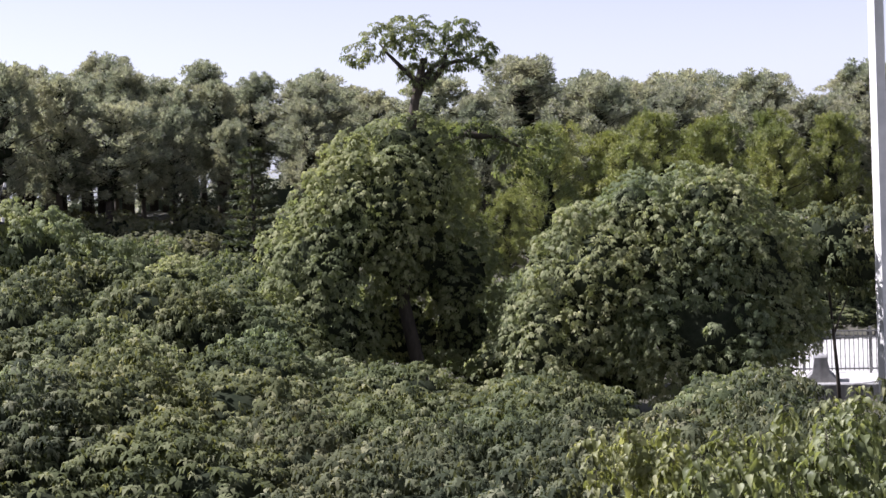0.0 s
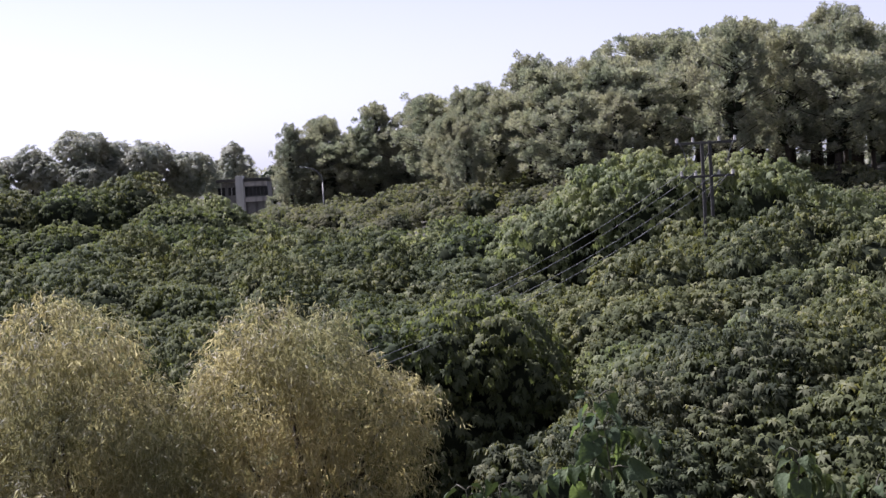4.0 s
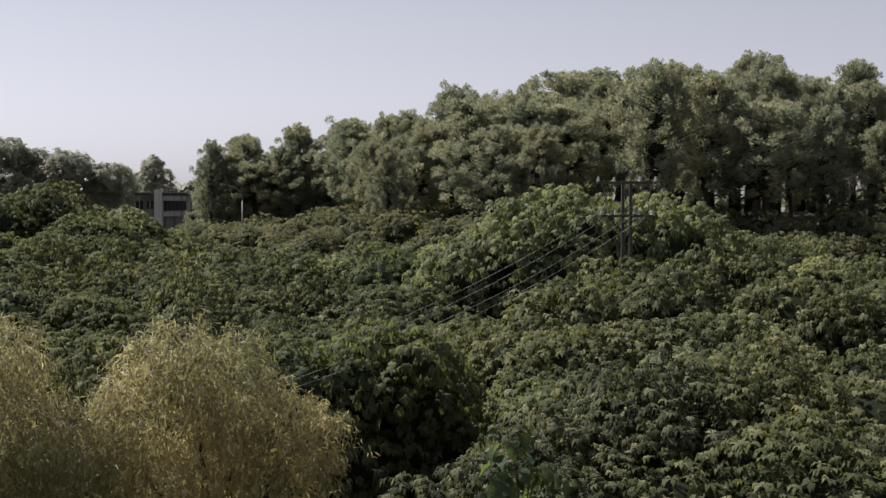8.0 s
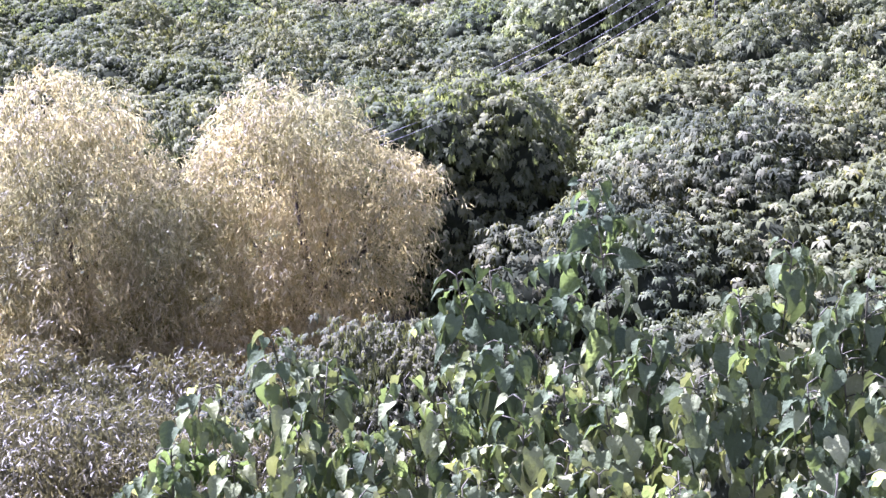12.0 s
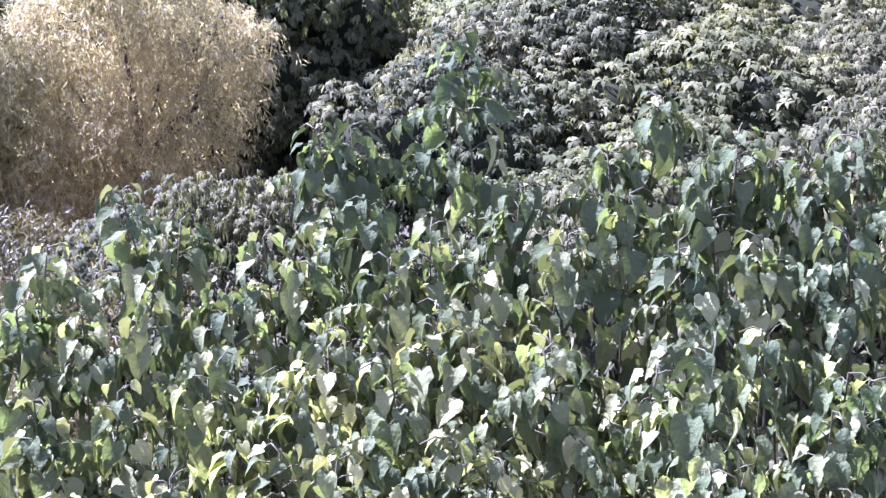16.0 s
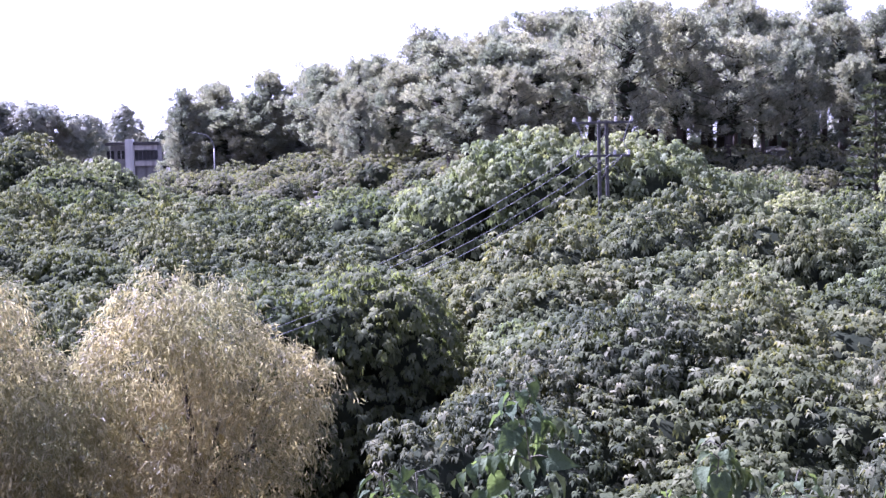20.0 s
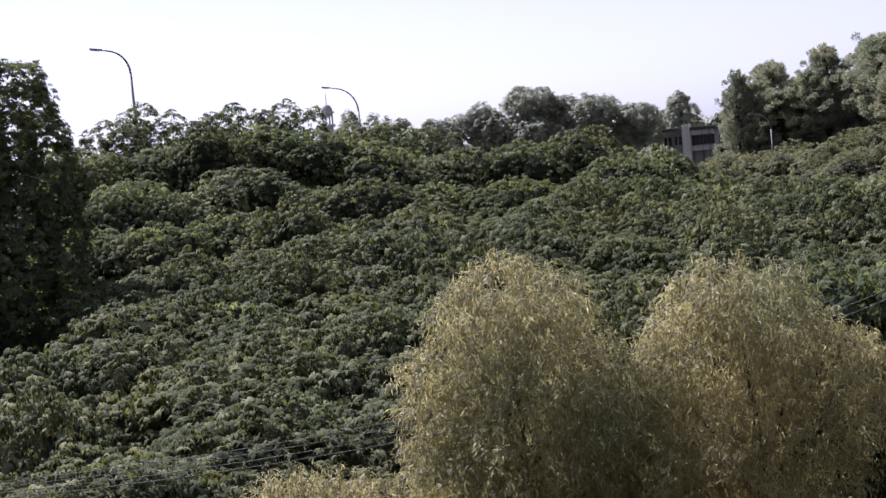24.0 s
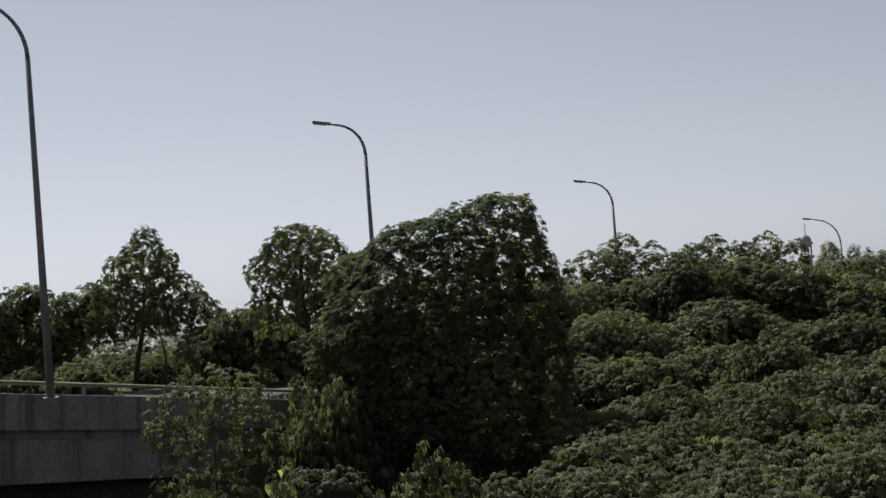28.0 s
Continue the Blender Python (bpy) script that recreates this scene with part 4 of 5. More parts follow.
for row in range(6):
    count = (40, 38, 34, 26, 20, 18)[row]
    for i in range(count):
        x, y, top = along(WOOD, (i + prng.uniform(0, 0.8)) / count * (1 if row < 5 else 0.34))
        back = (0, -9, 9, -17, 18, 4)[row] + prng.uniform(-3, 3)
        x, y = x + back * 0.12 + prng.normal() * 0.8, y + back
        if row in (1, 3) and x < 0:
            y += 8
        if x < -8:
            y = max(y, 171 + prng.uniform(0, 6))
        base = ground_height(x, y)
        h = top - base + prng.normal() * 1.1 + (-0.2, -1.1, -0.2, -2.8, -0.1, -0.9)[row]
        h = max(h, 7.5)
        w = h / 13 * prng.uniform(1.1, 1.55)
        PINES.plant(int(prng.integers(0, 9)), Matrix.LocRotScale((x, y, base), Euler((0, 0, prng.uniform(0, 6.28))), (w, w, h / 13)))
for x, y, top in [(33, 84, 12.0), (36.5, 81, 11.8), (40, 83, 13.0), (36, 88, 15.0), (39, 95, 16.2), (42.5, 90, 15.2), (45, 93, 17.2), (49, 92, 16.6), (54, 94, 18.2), (58, 96, 17.8), (63, 96, 16.6), (47, 86, 14.2), (53, 87, 15.4), (60, 90, 15.0), (67, 94, 16.2)]:
    base = ground_height(x, y)
    LIMES.plant(int(prng.integers(0, 9)), Matrix.LocRotScale((x, y, base), Euler((0, 0, prng.uniform(0, 6.28))), ((top - base) / 13 * 1.15,) * 2 + ((top - base) / 13,)))

# ---- bridge ----
BX = -30.0


bridge = thing("bridge", BX, 25.2, 0, "weathered grey concrete road bridge with a pipe rail", "bridge", kind="structure")
slope = Euler((math.atan(-0.084), 0, 0)).to_matrix().to_4x4()
tilt_dir = Matrix.Rotation(radians(9), 4, "Z")


def bridge_box(name, size, local, mat, label="", bevel=0.02):
    bm = box_bm(bmesh.new(), size, (0, 0, 0), bevel)
    ob = part(name, bm, mat, bridge, label)
    ob.matrix_basis = Matrix.Translation((0, 0, 8.39)) @ tilt_dir @ slope @ Matrix.Translation(local)
    return ob


bridge_box("deck_slab", (8.4, 62, 0.3), (-4.4, -16, -0.15), CONCRETE)
bridge_box("carriageway", (7.8, 61, 0.03), (-4.3, -16, 0.016), ASPHALT, "dark asphalt carriageway", bevel=0.0)
for k in range(6):
    bridge_box("parapet_panel", (0.22, 8.96, 0.86), (-0.1, 10.4 - k * 9, 0.33), CONCRETE, bevel=0.03)
    bridge_box("far_parapet_panel", (0.22, 8.96, 0.86), (-8.4, 10.4 - k * 9, 0.33), CONCRETE, bevel=0.03)
for k in range(4):
    bridge_box("girder", (0.5, 58, 1.05), (-0.45 - k * 2.5, -14.5, -0.82), CONCRETE, bevel=0.04)
bridge_box("abutment", (9.4, 3.0, 7.0), (-4.4, 15.5, -4.0), CONCRETE, bevel=0.04)
for k in range(3):
    bridge_box("pier", (7.0, 1.2, 9.0), (-4.4, -8 - k * 16.0, -5.9), CONCRETE, bevel=0.05)
for k in range(13):
    bridge_box("rail_post", (0.09, 0.09, 0.3), (-0.1, 13.5 - k * 3.4, 0.9), STEEL, bevel=0.01)
bm = cone_bm(bmesh.new(), (-0.1, 15, 1.02), (-0.1, -34, 1.02), 0.05, 0.05, 10)
rail = part("rail", bm, RUST, bridge, "dull yellow pipe rail", True)
rail.matrix_basis = Matrix.Translation((0, 0, 8.39)) @ tilt_dir @ slope

# ---- street lamps ----


def street_lamp(x, y, base, height, arm, heading, label, lean=0.0):
    """Tapered pole, arm bent over in a quarter turn, flat lamp head."""
    ob = thing("street_lamp", x, y, base, label, "street lamp", "street lamps along the road")
    ob.matrix_basis = Matrix.Translation((x, y, base)) @ pose(0, 0, 0, 0, 0, heading) @ pose(0, 0, 0, 0, -lean, 0)
    r, drop = arm * 0.72, arm * 0.85
    bm = bmesh.new()
    cone_bm(bm, (0, 0, 0), (0, 0, height - drop), 0.1, 0.06, 12)
    part("pole", bm, STEEL, ob, smooth=True)
    pts = [(-r + r * math.cos(a), 0, height - drop + drop * math.sin(a) * 0.9) for a in np.linspace(0, 1.3, 11)]
    last = pts[-1]
    pts += [(last[0] - (arm - r) * s, 0, last[2] + 0.22 * (arm - r) * s) for s in (0.5, 1.0)]
    tube_part("arm", pts, np.linspace(0.055, 0.035, len(pts)), STEEL, ob, sides=8)
    end = pts[-1]
    bm = box_bm(bmesh.new(), (0.62, 0.26, 0.09), (0, 0, 0), 0.03)
    head = part("lamp_head", bm, STEEL, ob, "flat grey lamp head")
    head.matrix_basis = Matrix.Translation((end[0] - 0.28, 0, end[2] + 0.05)) @ pose(0, 0, 0, 0, 9, 0)
    bm = box_bm(bmesh.new(), (0.4, 0.2, 0.03), (-0.05, 0, -0.055), 0.01)
    part("lens", bm, GLASS_LENS, head)
    bm = box_bm(bmesh.new(), (0.36, 0.36, 0.04), (0, 0, 0.02), 0.01)
    part("base_plate", bm, STEEL, ob)
    return ob


street_lamp(-29.86, 26.73, 8.9, 9.68, 1.9, 45, "tall galvanised street lamp standing at the bridge parapet", 0.6)
street_lamp(-33.7, 44.9, 8.3, 8.8, 1.4, 38, "galvanised street lamp with a bent arm above the trees", 0.5)
street_lamp(-39.2, 72.4, 8.0, 8.55, 1.55, 30, "galvanised street lamp with a bent arm beyond the trees", 0.5)
street_lamp(-40.7, 106.8, 6.6, 8.7, 2.2, 22, "far galvanised street lamp beside the mosque tower", 0.5)
street_lamp(-19.8, 163.8, 3.0, 8.3, 2.0, 8, "far pale street lamp before the pines", 0.3)

# ---- power pole and wires ----
pylon = thing("power_pole", 4.74, 42.3, 4.9, "steel power pole with two crossarms and insulators", "utility pole")
for s in (-1, 1):
    bm = bmesh.new()
    cone_bm(bm, (s * 0.1, 0, -0.3), (s * 0.1, 0, 5.5), 0.05, 0.045, 8)
    part("mast", bm, OLD_STEEL, pylon)
for k in range(10):
    z0 = 0.5 * k + 0.4
    bm = cone_bm(bmesh.new(), (-0.1, 0, z0), (0.1, 0, z0 + (0.35 if k % 2 else 0.02)), 0.014, 0.014, 6)
    part("lattice_bar", bm, OLD_STEEL, pylon)
ARMS = []
for z0, half in ((5.45, 0.77), (4.6, 0.68)):
    bm = box_bm(bmesh.new(), (half * 2, 0.06, 0.065), (0, -0.08, z0), 0.008)
    cross = part("crossarm", bm, OLD_STEEL, pylon)
    for s in (-1, -0.45, 0.45, 1):
        bm = bmesh.new()
        for q, (r1, r2) in enumerate(((0.045, 0.03), (0.04, 0.028), (0.034, 0.02))):
            cone_bm(bm, (s * half * 0.95, -0.08, z0 + 0.03 + q * 0.04), (s * half * 0.95, -0.08, z0 + 0.07 + q * 0.04), r1, r2, 8)
        part("insulator", bm, PORCELAIN, cross)
        ARMS.append((4.74 + s * half * 0.95, 42.22, 4.9 + z0 + 0.12))
for s in (-1, 1):
    bm = cone_bm(bmesh.new(), (s * 0.52, -0.04, 4.6), (s * 0.1, -0.04, 4.2), 0.014, 0.014, 6)
    part("brace", bm, OLD_STEEL, pylon)
    jump = [(s * 0.73, -0.08, 5.57), (s * 0.6, -0.14, 5.3), (s * 0.5, -0.14, 4.95), (s * 0.64, -0.08, 4.72)]
    tube_part("jumper_wire", jump, [0.011] * 4, WIRE, pylon, sides=6)
END = Vector((-18.0, 9.0, 8.1))
pylon2 = thing("power_pole", END.x, END.y, ground_height(END.x, END.y), "low steel power pole among the shrubs", "utility pole")
h2 = END.z - ground_height(END.x, END.y)
bm = cone_bm(bmesh.new(), (0, 0, -0.3), (0, 0, h2), 0.08, 0.06, 8)
part("mast", bm, OLD_STEEL, pylon2)
bm = box_bm(bmesh.new(), (2.4, 0.09, 0.1), (0, 0, h2 - 0.1), 0.01)
cross2 = part("crossarm", bm, OLD_STEEL, pylon2)
cross2.matrix_basis = pose(0, 0, 0, 0, 0, -21)
for k, i in enumerate((4, 5, 6, 7)):
    a = Vector(ARMS[i])
    off = (k - 1.5) * 0.7
    b = END + Vector((off * 0.93, -off * 0.36, 0))
    pts = []
    for u in np.linspace(0, 1, 30):
        p = a.lerp(b, u)
        p.z -= 4 * 2.8 * u * (1 - u)
        pts.append(p[:])
    v, f = tube_arrays(pts, [0.006] * 30, 6)
    w = tagged(new("power_wire", mesh_of("power_wire", v, f, [WIRE], smooth=np.ones(len(f), bool))), "grey sagging power line wire above the shrubs", "wire", "power wires")

# ---- white mast, road edge, barrier and fence ----
mast = thing("white_mast", 27.1, 36.0, 3.0, "white painted tall square mast beside the road", "mast")
box_part("shaft", (0.3, 0.3, 16), (0, 0, 8), WHITE, mast, bevel=0.02)
box_part("footing", (0.8, 0.8, 0.3), (0, 0, 0.05), CONCRETE, mast, bevel=0.03)

# the road that the lamps stand along
rv, rf = [], []
for k in range(61):
    x, y, z = along(ROAD, k / 60)
    x2, y2, _ = along(ROAD, min(1, k / 60 + 0.01))
    x1, y1, _ = along(ROAD, max(0, k / 60 - 0.01))
    nrm = Vector((y2 - y1, x1 - x2, 0)).normalized()
    for side in (-3.6, 3.6):
        p = Vector((x, y, 0)) + nrm * side
        rv.append((p.x, p.y, max(z, ground_height(p.x, p.y)) + 0.08))
    if k:
        rf.append((2 * k - 2, 2 * k - 1, 2 * k + 1, 2 * k))
tagged(new("road", mesh_of("road", rv, rf, [ASPHALT])), "grey asphalt road along the embankment", "road", kind="structure")

# ---- beside the right-hand road: barrier, fence, paving ----
bm = box_bm(bmesh.new(), (16, 12, 0.3), (38, 50, 3.0), 0.02)
me = bpy.data.meshes.new("pavement")
bm.to_mesh(me)
bm.free()
me.materials.append(PALE_ROAD)
tagged(new("pavement", me), "pale sunlit paving behind the fence", "pavement", kind="structure")
ledge = thing("kerb_wall", 30.5, 43.4, 2.3, "low grey concrete kerb wall at the road edge", "wall", kind="structure", turn=-32)
box_part("coping", (9, 0.4, 1.0), (0, 0, 0.5), CONCRETE, ledge, bevel=0.03)

barrier = thing("concrete_barrier", 31.45, 45.2, 3.1, "flared grey concrete barrier block before the fence", "barrier", turn=-35)
bm = bmesh.new()
prof = [(-0.42, 0), (-0.4, 0.14), (-0.22, 0.36), (-0.16, 0.86), (0.16, 0.86), (0.22, 0.36), (0.4, 0.14), (0.42, 0)]
ends = [[bm.verts.new((x * 1.25, y, z)) for x, z in prof] for y in (-0.5, 0.5)]
bm.faces.new(ends[0])
bm.faces.new(ends[1][::-1])
for i in range(8):
    bm.faces.new((ends[0][i], ends[1][i], ends[1][(i + 1) % 8], ends[0][(i + 1) % 8]))
bmesh.ops.recalc_face_normals(bm, faces=bm.faces)
bmesh.ops.bevel(bm, geom=list(bm.edges), offset=0.015, segments=1, affect="EDGES")
part("block", bm, CONCRETE, barrier)

fence = thing("metal_fence", 32.9, 46.7, 3.12, "pale grey metal bar fence along the paving", "fence", turn=-36)
for z in (0.18, 1.25, 1.45):
    box_part("fence_rail", (9, 0.04, 0.05), (1.2, 0, z), STEEL, fence, bevel=0.005)
for k in range(61):
    bm = cone_bm(bmesh.new(), (-3.2 + k * 0.147, 0, 0.1), (-3.2 + k * 0.147, 0, 1.45), 0.018, 0.018, 6)
    part("fence_bar", bm, STEEL, fence)
for k in range(5):
    box_part("fence_post", (0.08, 0.08, 1.6), (-3.1 + k * 2.2, 0.05, 0.8), STEEL, fence, bevel=0.006)

# ---- shrubs by the bridge and on the stream bank ----
broad_tree("bank_shrub", -24.4, 26.3, 5.3, [((0, 0, 3.4), (1.1, 1.0, 0.8)), ((-0.7, 0, 2.8), (0.9, 0.9, 0.8)), ((0.9, 0, 2.8), (0.9, 0.9, 0.8)), ((0.1, -0.2, 1.9), (1.3, 1.1, 1.2))],
           [(0, 0, -0.3), (0, 0, 1), (0, 0, 2.6)], [((0, 0, 1), (0.7, 0, 2.5))], MULBERRY, "open leafy shrub before the bridge girder", density=12, count=5, length=0.16, droop=0.7, seed=161, radius=0.06, category="shrub", solid=False)
broad_tree("grey_shrub", -17.9, 21.9, 3.4, [((0, 0, 3.6), (1.0, 0.9, 0.8)), ((-0.6, 0, 2.6), (0.9, 0.9, 1.0)), ((0.8, 0, 2.5), (0.9, 0.9, 1.0)), ((0, -0.2, 1.4), (1.3, 1.1, 1.3))],
           [(0, 0, -0.3), (0, 0, 1), (0, 0, 2.6)], [((0, 0, 1), (0.7, 0, 2.5))], GREY_LEAF, "greyish pale-leaved shrub on the bank", density=14, count=6, length=0.12, seed=162, radius=0.06, category="shrub")
for x, y, z, s in [(-29.5, 53.5, 6.2, 171), (-26.6, 55.0, 5.6, 172)]:
    broad_tree("feathery_tree", x, y, z, [((0, 0, 2.8), (1.6, 1.4, 1.1)), ((1.3, 0, 2.2), (1.3, 1.2, 1.0)), ((-1.2, 0, 2.0), (1.3, 1.2, 1.0))], [(0, 0, -0.3), (0, 0, 1), (0, 0, 2.2)], [((0, 0, 1), (1, 0, 2))],
               YELLOW_LEAF, "fine-leaved yellow-green tree behind the thicket", density=24, count=6, length=0.15, width=0.35, seed=s, radius=0.1, shrink=0.3)
for az, d, el, s in [(-29.4, 70, 2.1, 181), (-28.2, 71, 2.5, 182), (-26.6, 72, 1.9, 183), (-25.2, 73, 2.3, 184), (-23.4, 72, 2.2, 186), (-21.2, 74, 1.4, 187), (-30.6, 66, 1.4, 188), (-18.6, 84, 0.9, 189), (-20.0, 80, 1.2, 190)]:
    x, y = math.sin(radians(az)) * d, math.cos(radians(az)) * d
    g = ground_height(x, y)
    h = 10 + d * math.tan(radians(el)) - g
    broad_tree("hill_tree", x, y, g, [((0, 0, h - 0.9), (0.8, 0.8, 1.0)), ((0.9, 0, h - 1.7), (0.9, 0.9, 1.1)), ((-0.9, 0, h - 1.8), (0.9, 0.9, 1.1)), ((0.2, -0.3, h - 3.0), (1.6, 1.4, 1.5)), ((1.3, 0.1, h - 0.8), (0.4, 0.4, 0.5)), ((-0.9, 0.1, h - 0.7), (0.4, 0.4, 0.5))],
               [(0, 0, -0.3), (0, 0, h * 0.4), (0, 0, h * 0.75)], [((0, 0, h * 0.4), (0.9, 0, h * 0.7))], MULBERRY if s % 2 else DARK_LEAF, "dark open-crowned tree on the skyline of the hill", density=11, length=0.2, width=0.36, seed=s, radius=0.12, solid=False, droop=0.6, lift=0.7, clump=0.36, share=1.1, group="skyline trees")

brng = np.random.default_rng(31)
for k in range(20):
    az = radians(-56 + k * 1.0)
    d = brng.uniform(62, 92)
    x, y = math.sin(az) * d, math.cos(az) * d
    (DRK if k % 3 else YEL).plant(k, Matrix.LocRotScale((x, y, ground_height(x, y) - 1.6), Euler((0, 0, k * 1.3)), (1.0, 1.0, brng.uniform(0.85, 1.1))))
broad_tree("roadside_small_tree", 26.4, 37.6, 3.0, [((0, 0, 5.0), (1.5, 1.4, 1.1)), ((1.0, 0, 4.3), (1.2, 1.2, 0.9)), ((-0.9, 0, 4.2), (1.2, 1.2, 0.9)), ((0.9, 0.2, 5.5), (0.8, 0.8, 0.7))],
           [(0.4, 0, -0.3), (0.3, 0, 1.5), (0.1, 0, 3.8)], [((0.2, 0, 2.5), (0.9, 0, 4.2))], MULBERRY, "small loose-leaved tree at the road edge", density=9, count=5, length=0.22, seed=63, radius=0.07, shrink=0.55)

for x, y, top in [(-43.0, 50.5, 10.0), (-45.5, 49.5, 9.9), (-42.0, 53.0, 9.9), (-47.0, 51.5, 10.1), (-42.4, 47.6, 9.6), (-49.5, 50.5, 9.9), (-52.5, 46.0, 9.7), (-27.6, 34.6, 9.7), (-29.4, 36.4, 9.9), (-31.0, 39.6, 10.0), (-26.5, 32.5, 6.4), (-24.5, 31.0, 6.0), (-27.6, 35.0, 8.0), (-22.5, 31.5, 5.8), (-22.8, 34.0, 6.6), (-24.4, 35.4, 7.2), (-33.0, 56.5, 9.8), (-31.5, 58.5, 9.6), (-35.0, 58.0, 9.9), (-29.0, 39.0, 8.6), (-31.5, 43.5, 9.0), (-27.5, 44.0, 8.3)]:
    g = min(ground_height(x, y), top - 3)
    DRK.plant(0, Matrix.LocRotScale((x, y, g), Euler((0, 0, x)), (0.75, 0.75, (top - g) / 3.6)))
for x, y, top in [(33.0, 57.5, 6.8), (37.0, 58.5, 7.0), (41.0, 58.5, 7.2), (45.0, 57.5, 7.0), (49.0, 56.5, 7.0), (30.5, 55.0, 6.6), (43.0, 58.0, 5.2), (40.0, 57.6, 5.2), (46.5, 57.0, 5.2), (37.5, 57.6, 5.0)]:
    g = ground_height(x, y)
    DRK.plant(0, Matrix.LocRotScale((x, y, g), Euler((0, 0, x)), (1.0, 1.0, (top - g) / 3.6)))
# ---- far buildings and trees ----
house = thing("flat_roofed_house", -35.2, 205, 1.6, "distant pale flat-roofed house with dark windows", "house")
box_part("wall", (5.6, 5, 8.5), (0.4, 2.7, 4.25), CONCRETE, house, bevel=0.03)
box_part("roof", (6.6, 6.4, 0.4), (0.4, 2.5, 8.75), OLD_STEEL, house, "dark roof slab with an overhang", bevel=0.03)
box_part("stair_wall", (0.9, 1.6, 9.3), (0.1, -0.5, 4.65), HOUSE_WHITE, house, "bright whitewashed stair wall", bevel=0.03)
box_part("balcony_parapet", (2.8, 0.25, 0.6), (2.0, -0.4, 8.25), PLASTER, house, bevel=0.02)
box_part("lower_parapet", (2.8, 0.25, 0.6), (2.0, -0.4, 6.3), PLASTER, house, bevel=0.02)
for k in range(3):
    w = box_part("window", (0.9, 0.12, 1.1), (1.05 + k * 0.95, 0.16, 7.3), DARK, house, bevel=0.01)
    box_part("frame", (0.06, 0.1, 1.1), (0, -0.05, 0), OLD_STEEL, w, bevel=0.005)
for k in range(2):
    w = box_part("window", (0.9, 0.12, 1.0), (-1.1 - k * 1.3, 0.16, 7.4), DARK, house, bevel=0.01)
    box_part("frame", (0.06, 0.1, 1.0), (0, -0.05, 0), HOUSE_WHITE, w, bevel=0.005)
far_house = thing("far_house", -156.5, 124.5, 1.9, "distant grey flat-roofed house beyond the bridge", "house", turn=51)
box_part("wall", (9, 6, 9.6), (0, 0, 4.8), PLASTER, far_house, bevel=0.04)
box_part("roof", (9.6, 6.6, 0.35), (0, 0, 9.77), CONCRETE, far_house, bevel=0.03)
for k in range(4):
    w = box_part("window", (1.1, 0.12, 1.2), (-3.2 + k * 2.1, -3.0, 8.2), DARK, far_house, bevel=0.01)
    box_part("frame", (0.07, 0.1, 1.2), (0, -0.05, 0), OLD_STEEL, w, bevel=0.005)
aerial = thing("roof_mast", -154.2, 127.0, 11.8, "thin steel mast on the far house roof", "mast")
part("pole", cone_bm(bmesh.new(), (0, 0, 0), (0, 0, 3.4), 0.12, 0.07, 8), OLD_STEEL, aerial)
tower = thing("minaret", -104.8, 259.6, 1.5, "pale distant mosque minaret with a domed lantern", "minaret")
bm = cone_bm(bmesh.new(), (0, 0, 0), (0, 0, 14.6), 1.05, 0.95, 8)
part("shaft", bm, PLASTER, tower)
bm = cone_bm(bmesh.new(), (0, 0, 14.6), (0, 0, 15.0), 1.35, 1.35, 8)
part("balcony", bm, PLASTER, tower)
for k in range(8):
    a = k * 0.785
    bm = cone_bm(bmesh.new(), (math.cos(a) * 0.85, math.sin(a) * 0.85, 15.0), (math.cos(a) * 0.85, math.sin(a) * 0.85, 16.9), 0.13, 0.13, 6)
    part("column", bm, PLASTER, tower)
bm = cone_bm(bmesh.new(), (0, 0, 16.9), (0, 0, 17.2), 1.2, 1.15, 12)
part("cornice", bm, PLASTER, tower)
bm = bmesh.new()
bmesh.ops.create_uvsphere(bm, u_segments=14, v_segments=8, radius=0.95, matrix=Matrix.Translation((0, 0, 17.3)) @ Matrix.Diagonal((1, 1, 1.2, 1)))
part("dome", bm, PLASTER, tower, "", True)
bm = cone_bm(bmesh.new(), (0, 0, 18.3), (0, 0, 20.4), 0.09, 0.03, 6)
part("finial", bm, STEEL, tower)


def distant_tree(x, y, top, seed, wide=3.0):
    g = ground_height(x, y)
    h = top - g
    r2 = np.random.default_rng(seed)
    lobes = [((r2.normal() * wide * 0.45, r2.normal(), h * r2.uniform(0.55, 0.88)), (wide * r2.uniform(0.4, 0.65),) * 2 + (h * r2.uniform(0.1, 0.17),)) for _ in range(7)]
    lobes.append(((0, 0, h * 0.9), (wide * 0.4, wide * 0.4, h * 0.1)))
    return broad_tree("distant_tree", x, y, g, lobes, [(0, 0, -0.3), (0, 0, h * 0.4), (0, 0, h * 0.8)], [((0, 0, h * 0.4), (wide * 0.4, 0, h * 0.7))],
                      HAZE_LEAF, "distant skyline tree with haze put into its grey-green leaf colour", density=5, count=6, length=0.42, width=0.4, droop=0.5, lift=0.6, seed=seed, radius=0.25, solid=False, clump=0.7, share=0.9, group="distant trees")


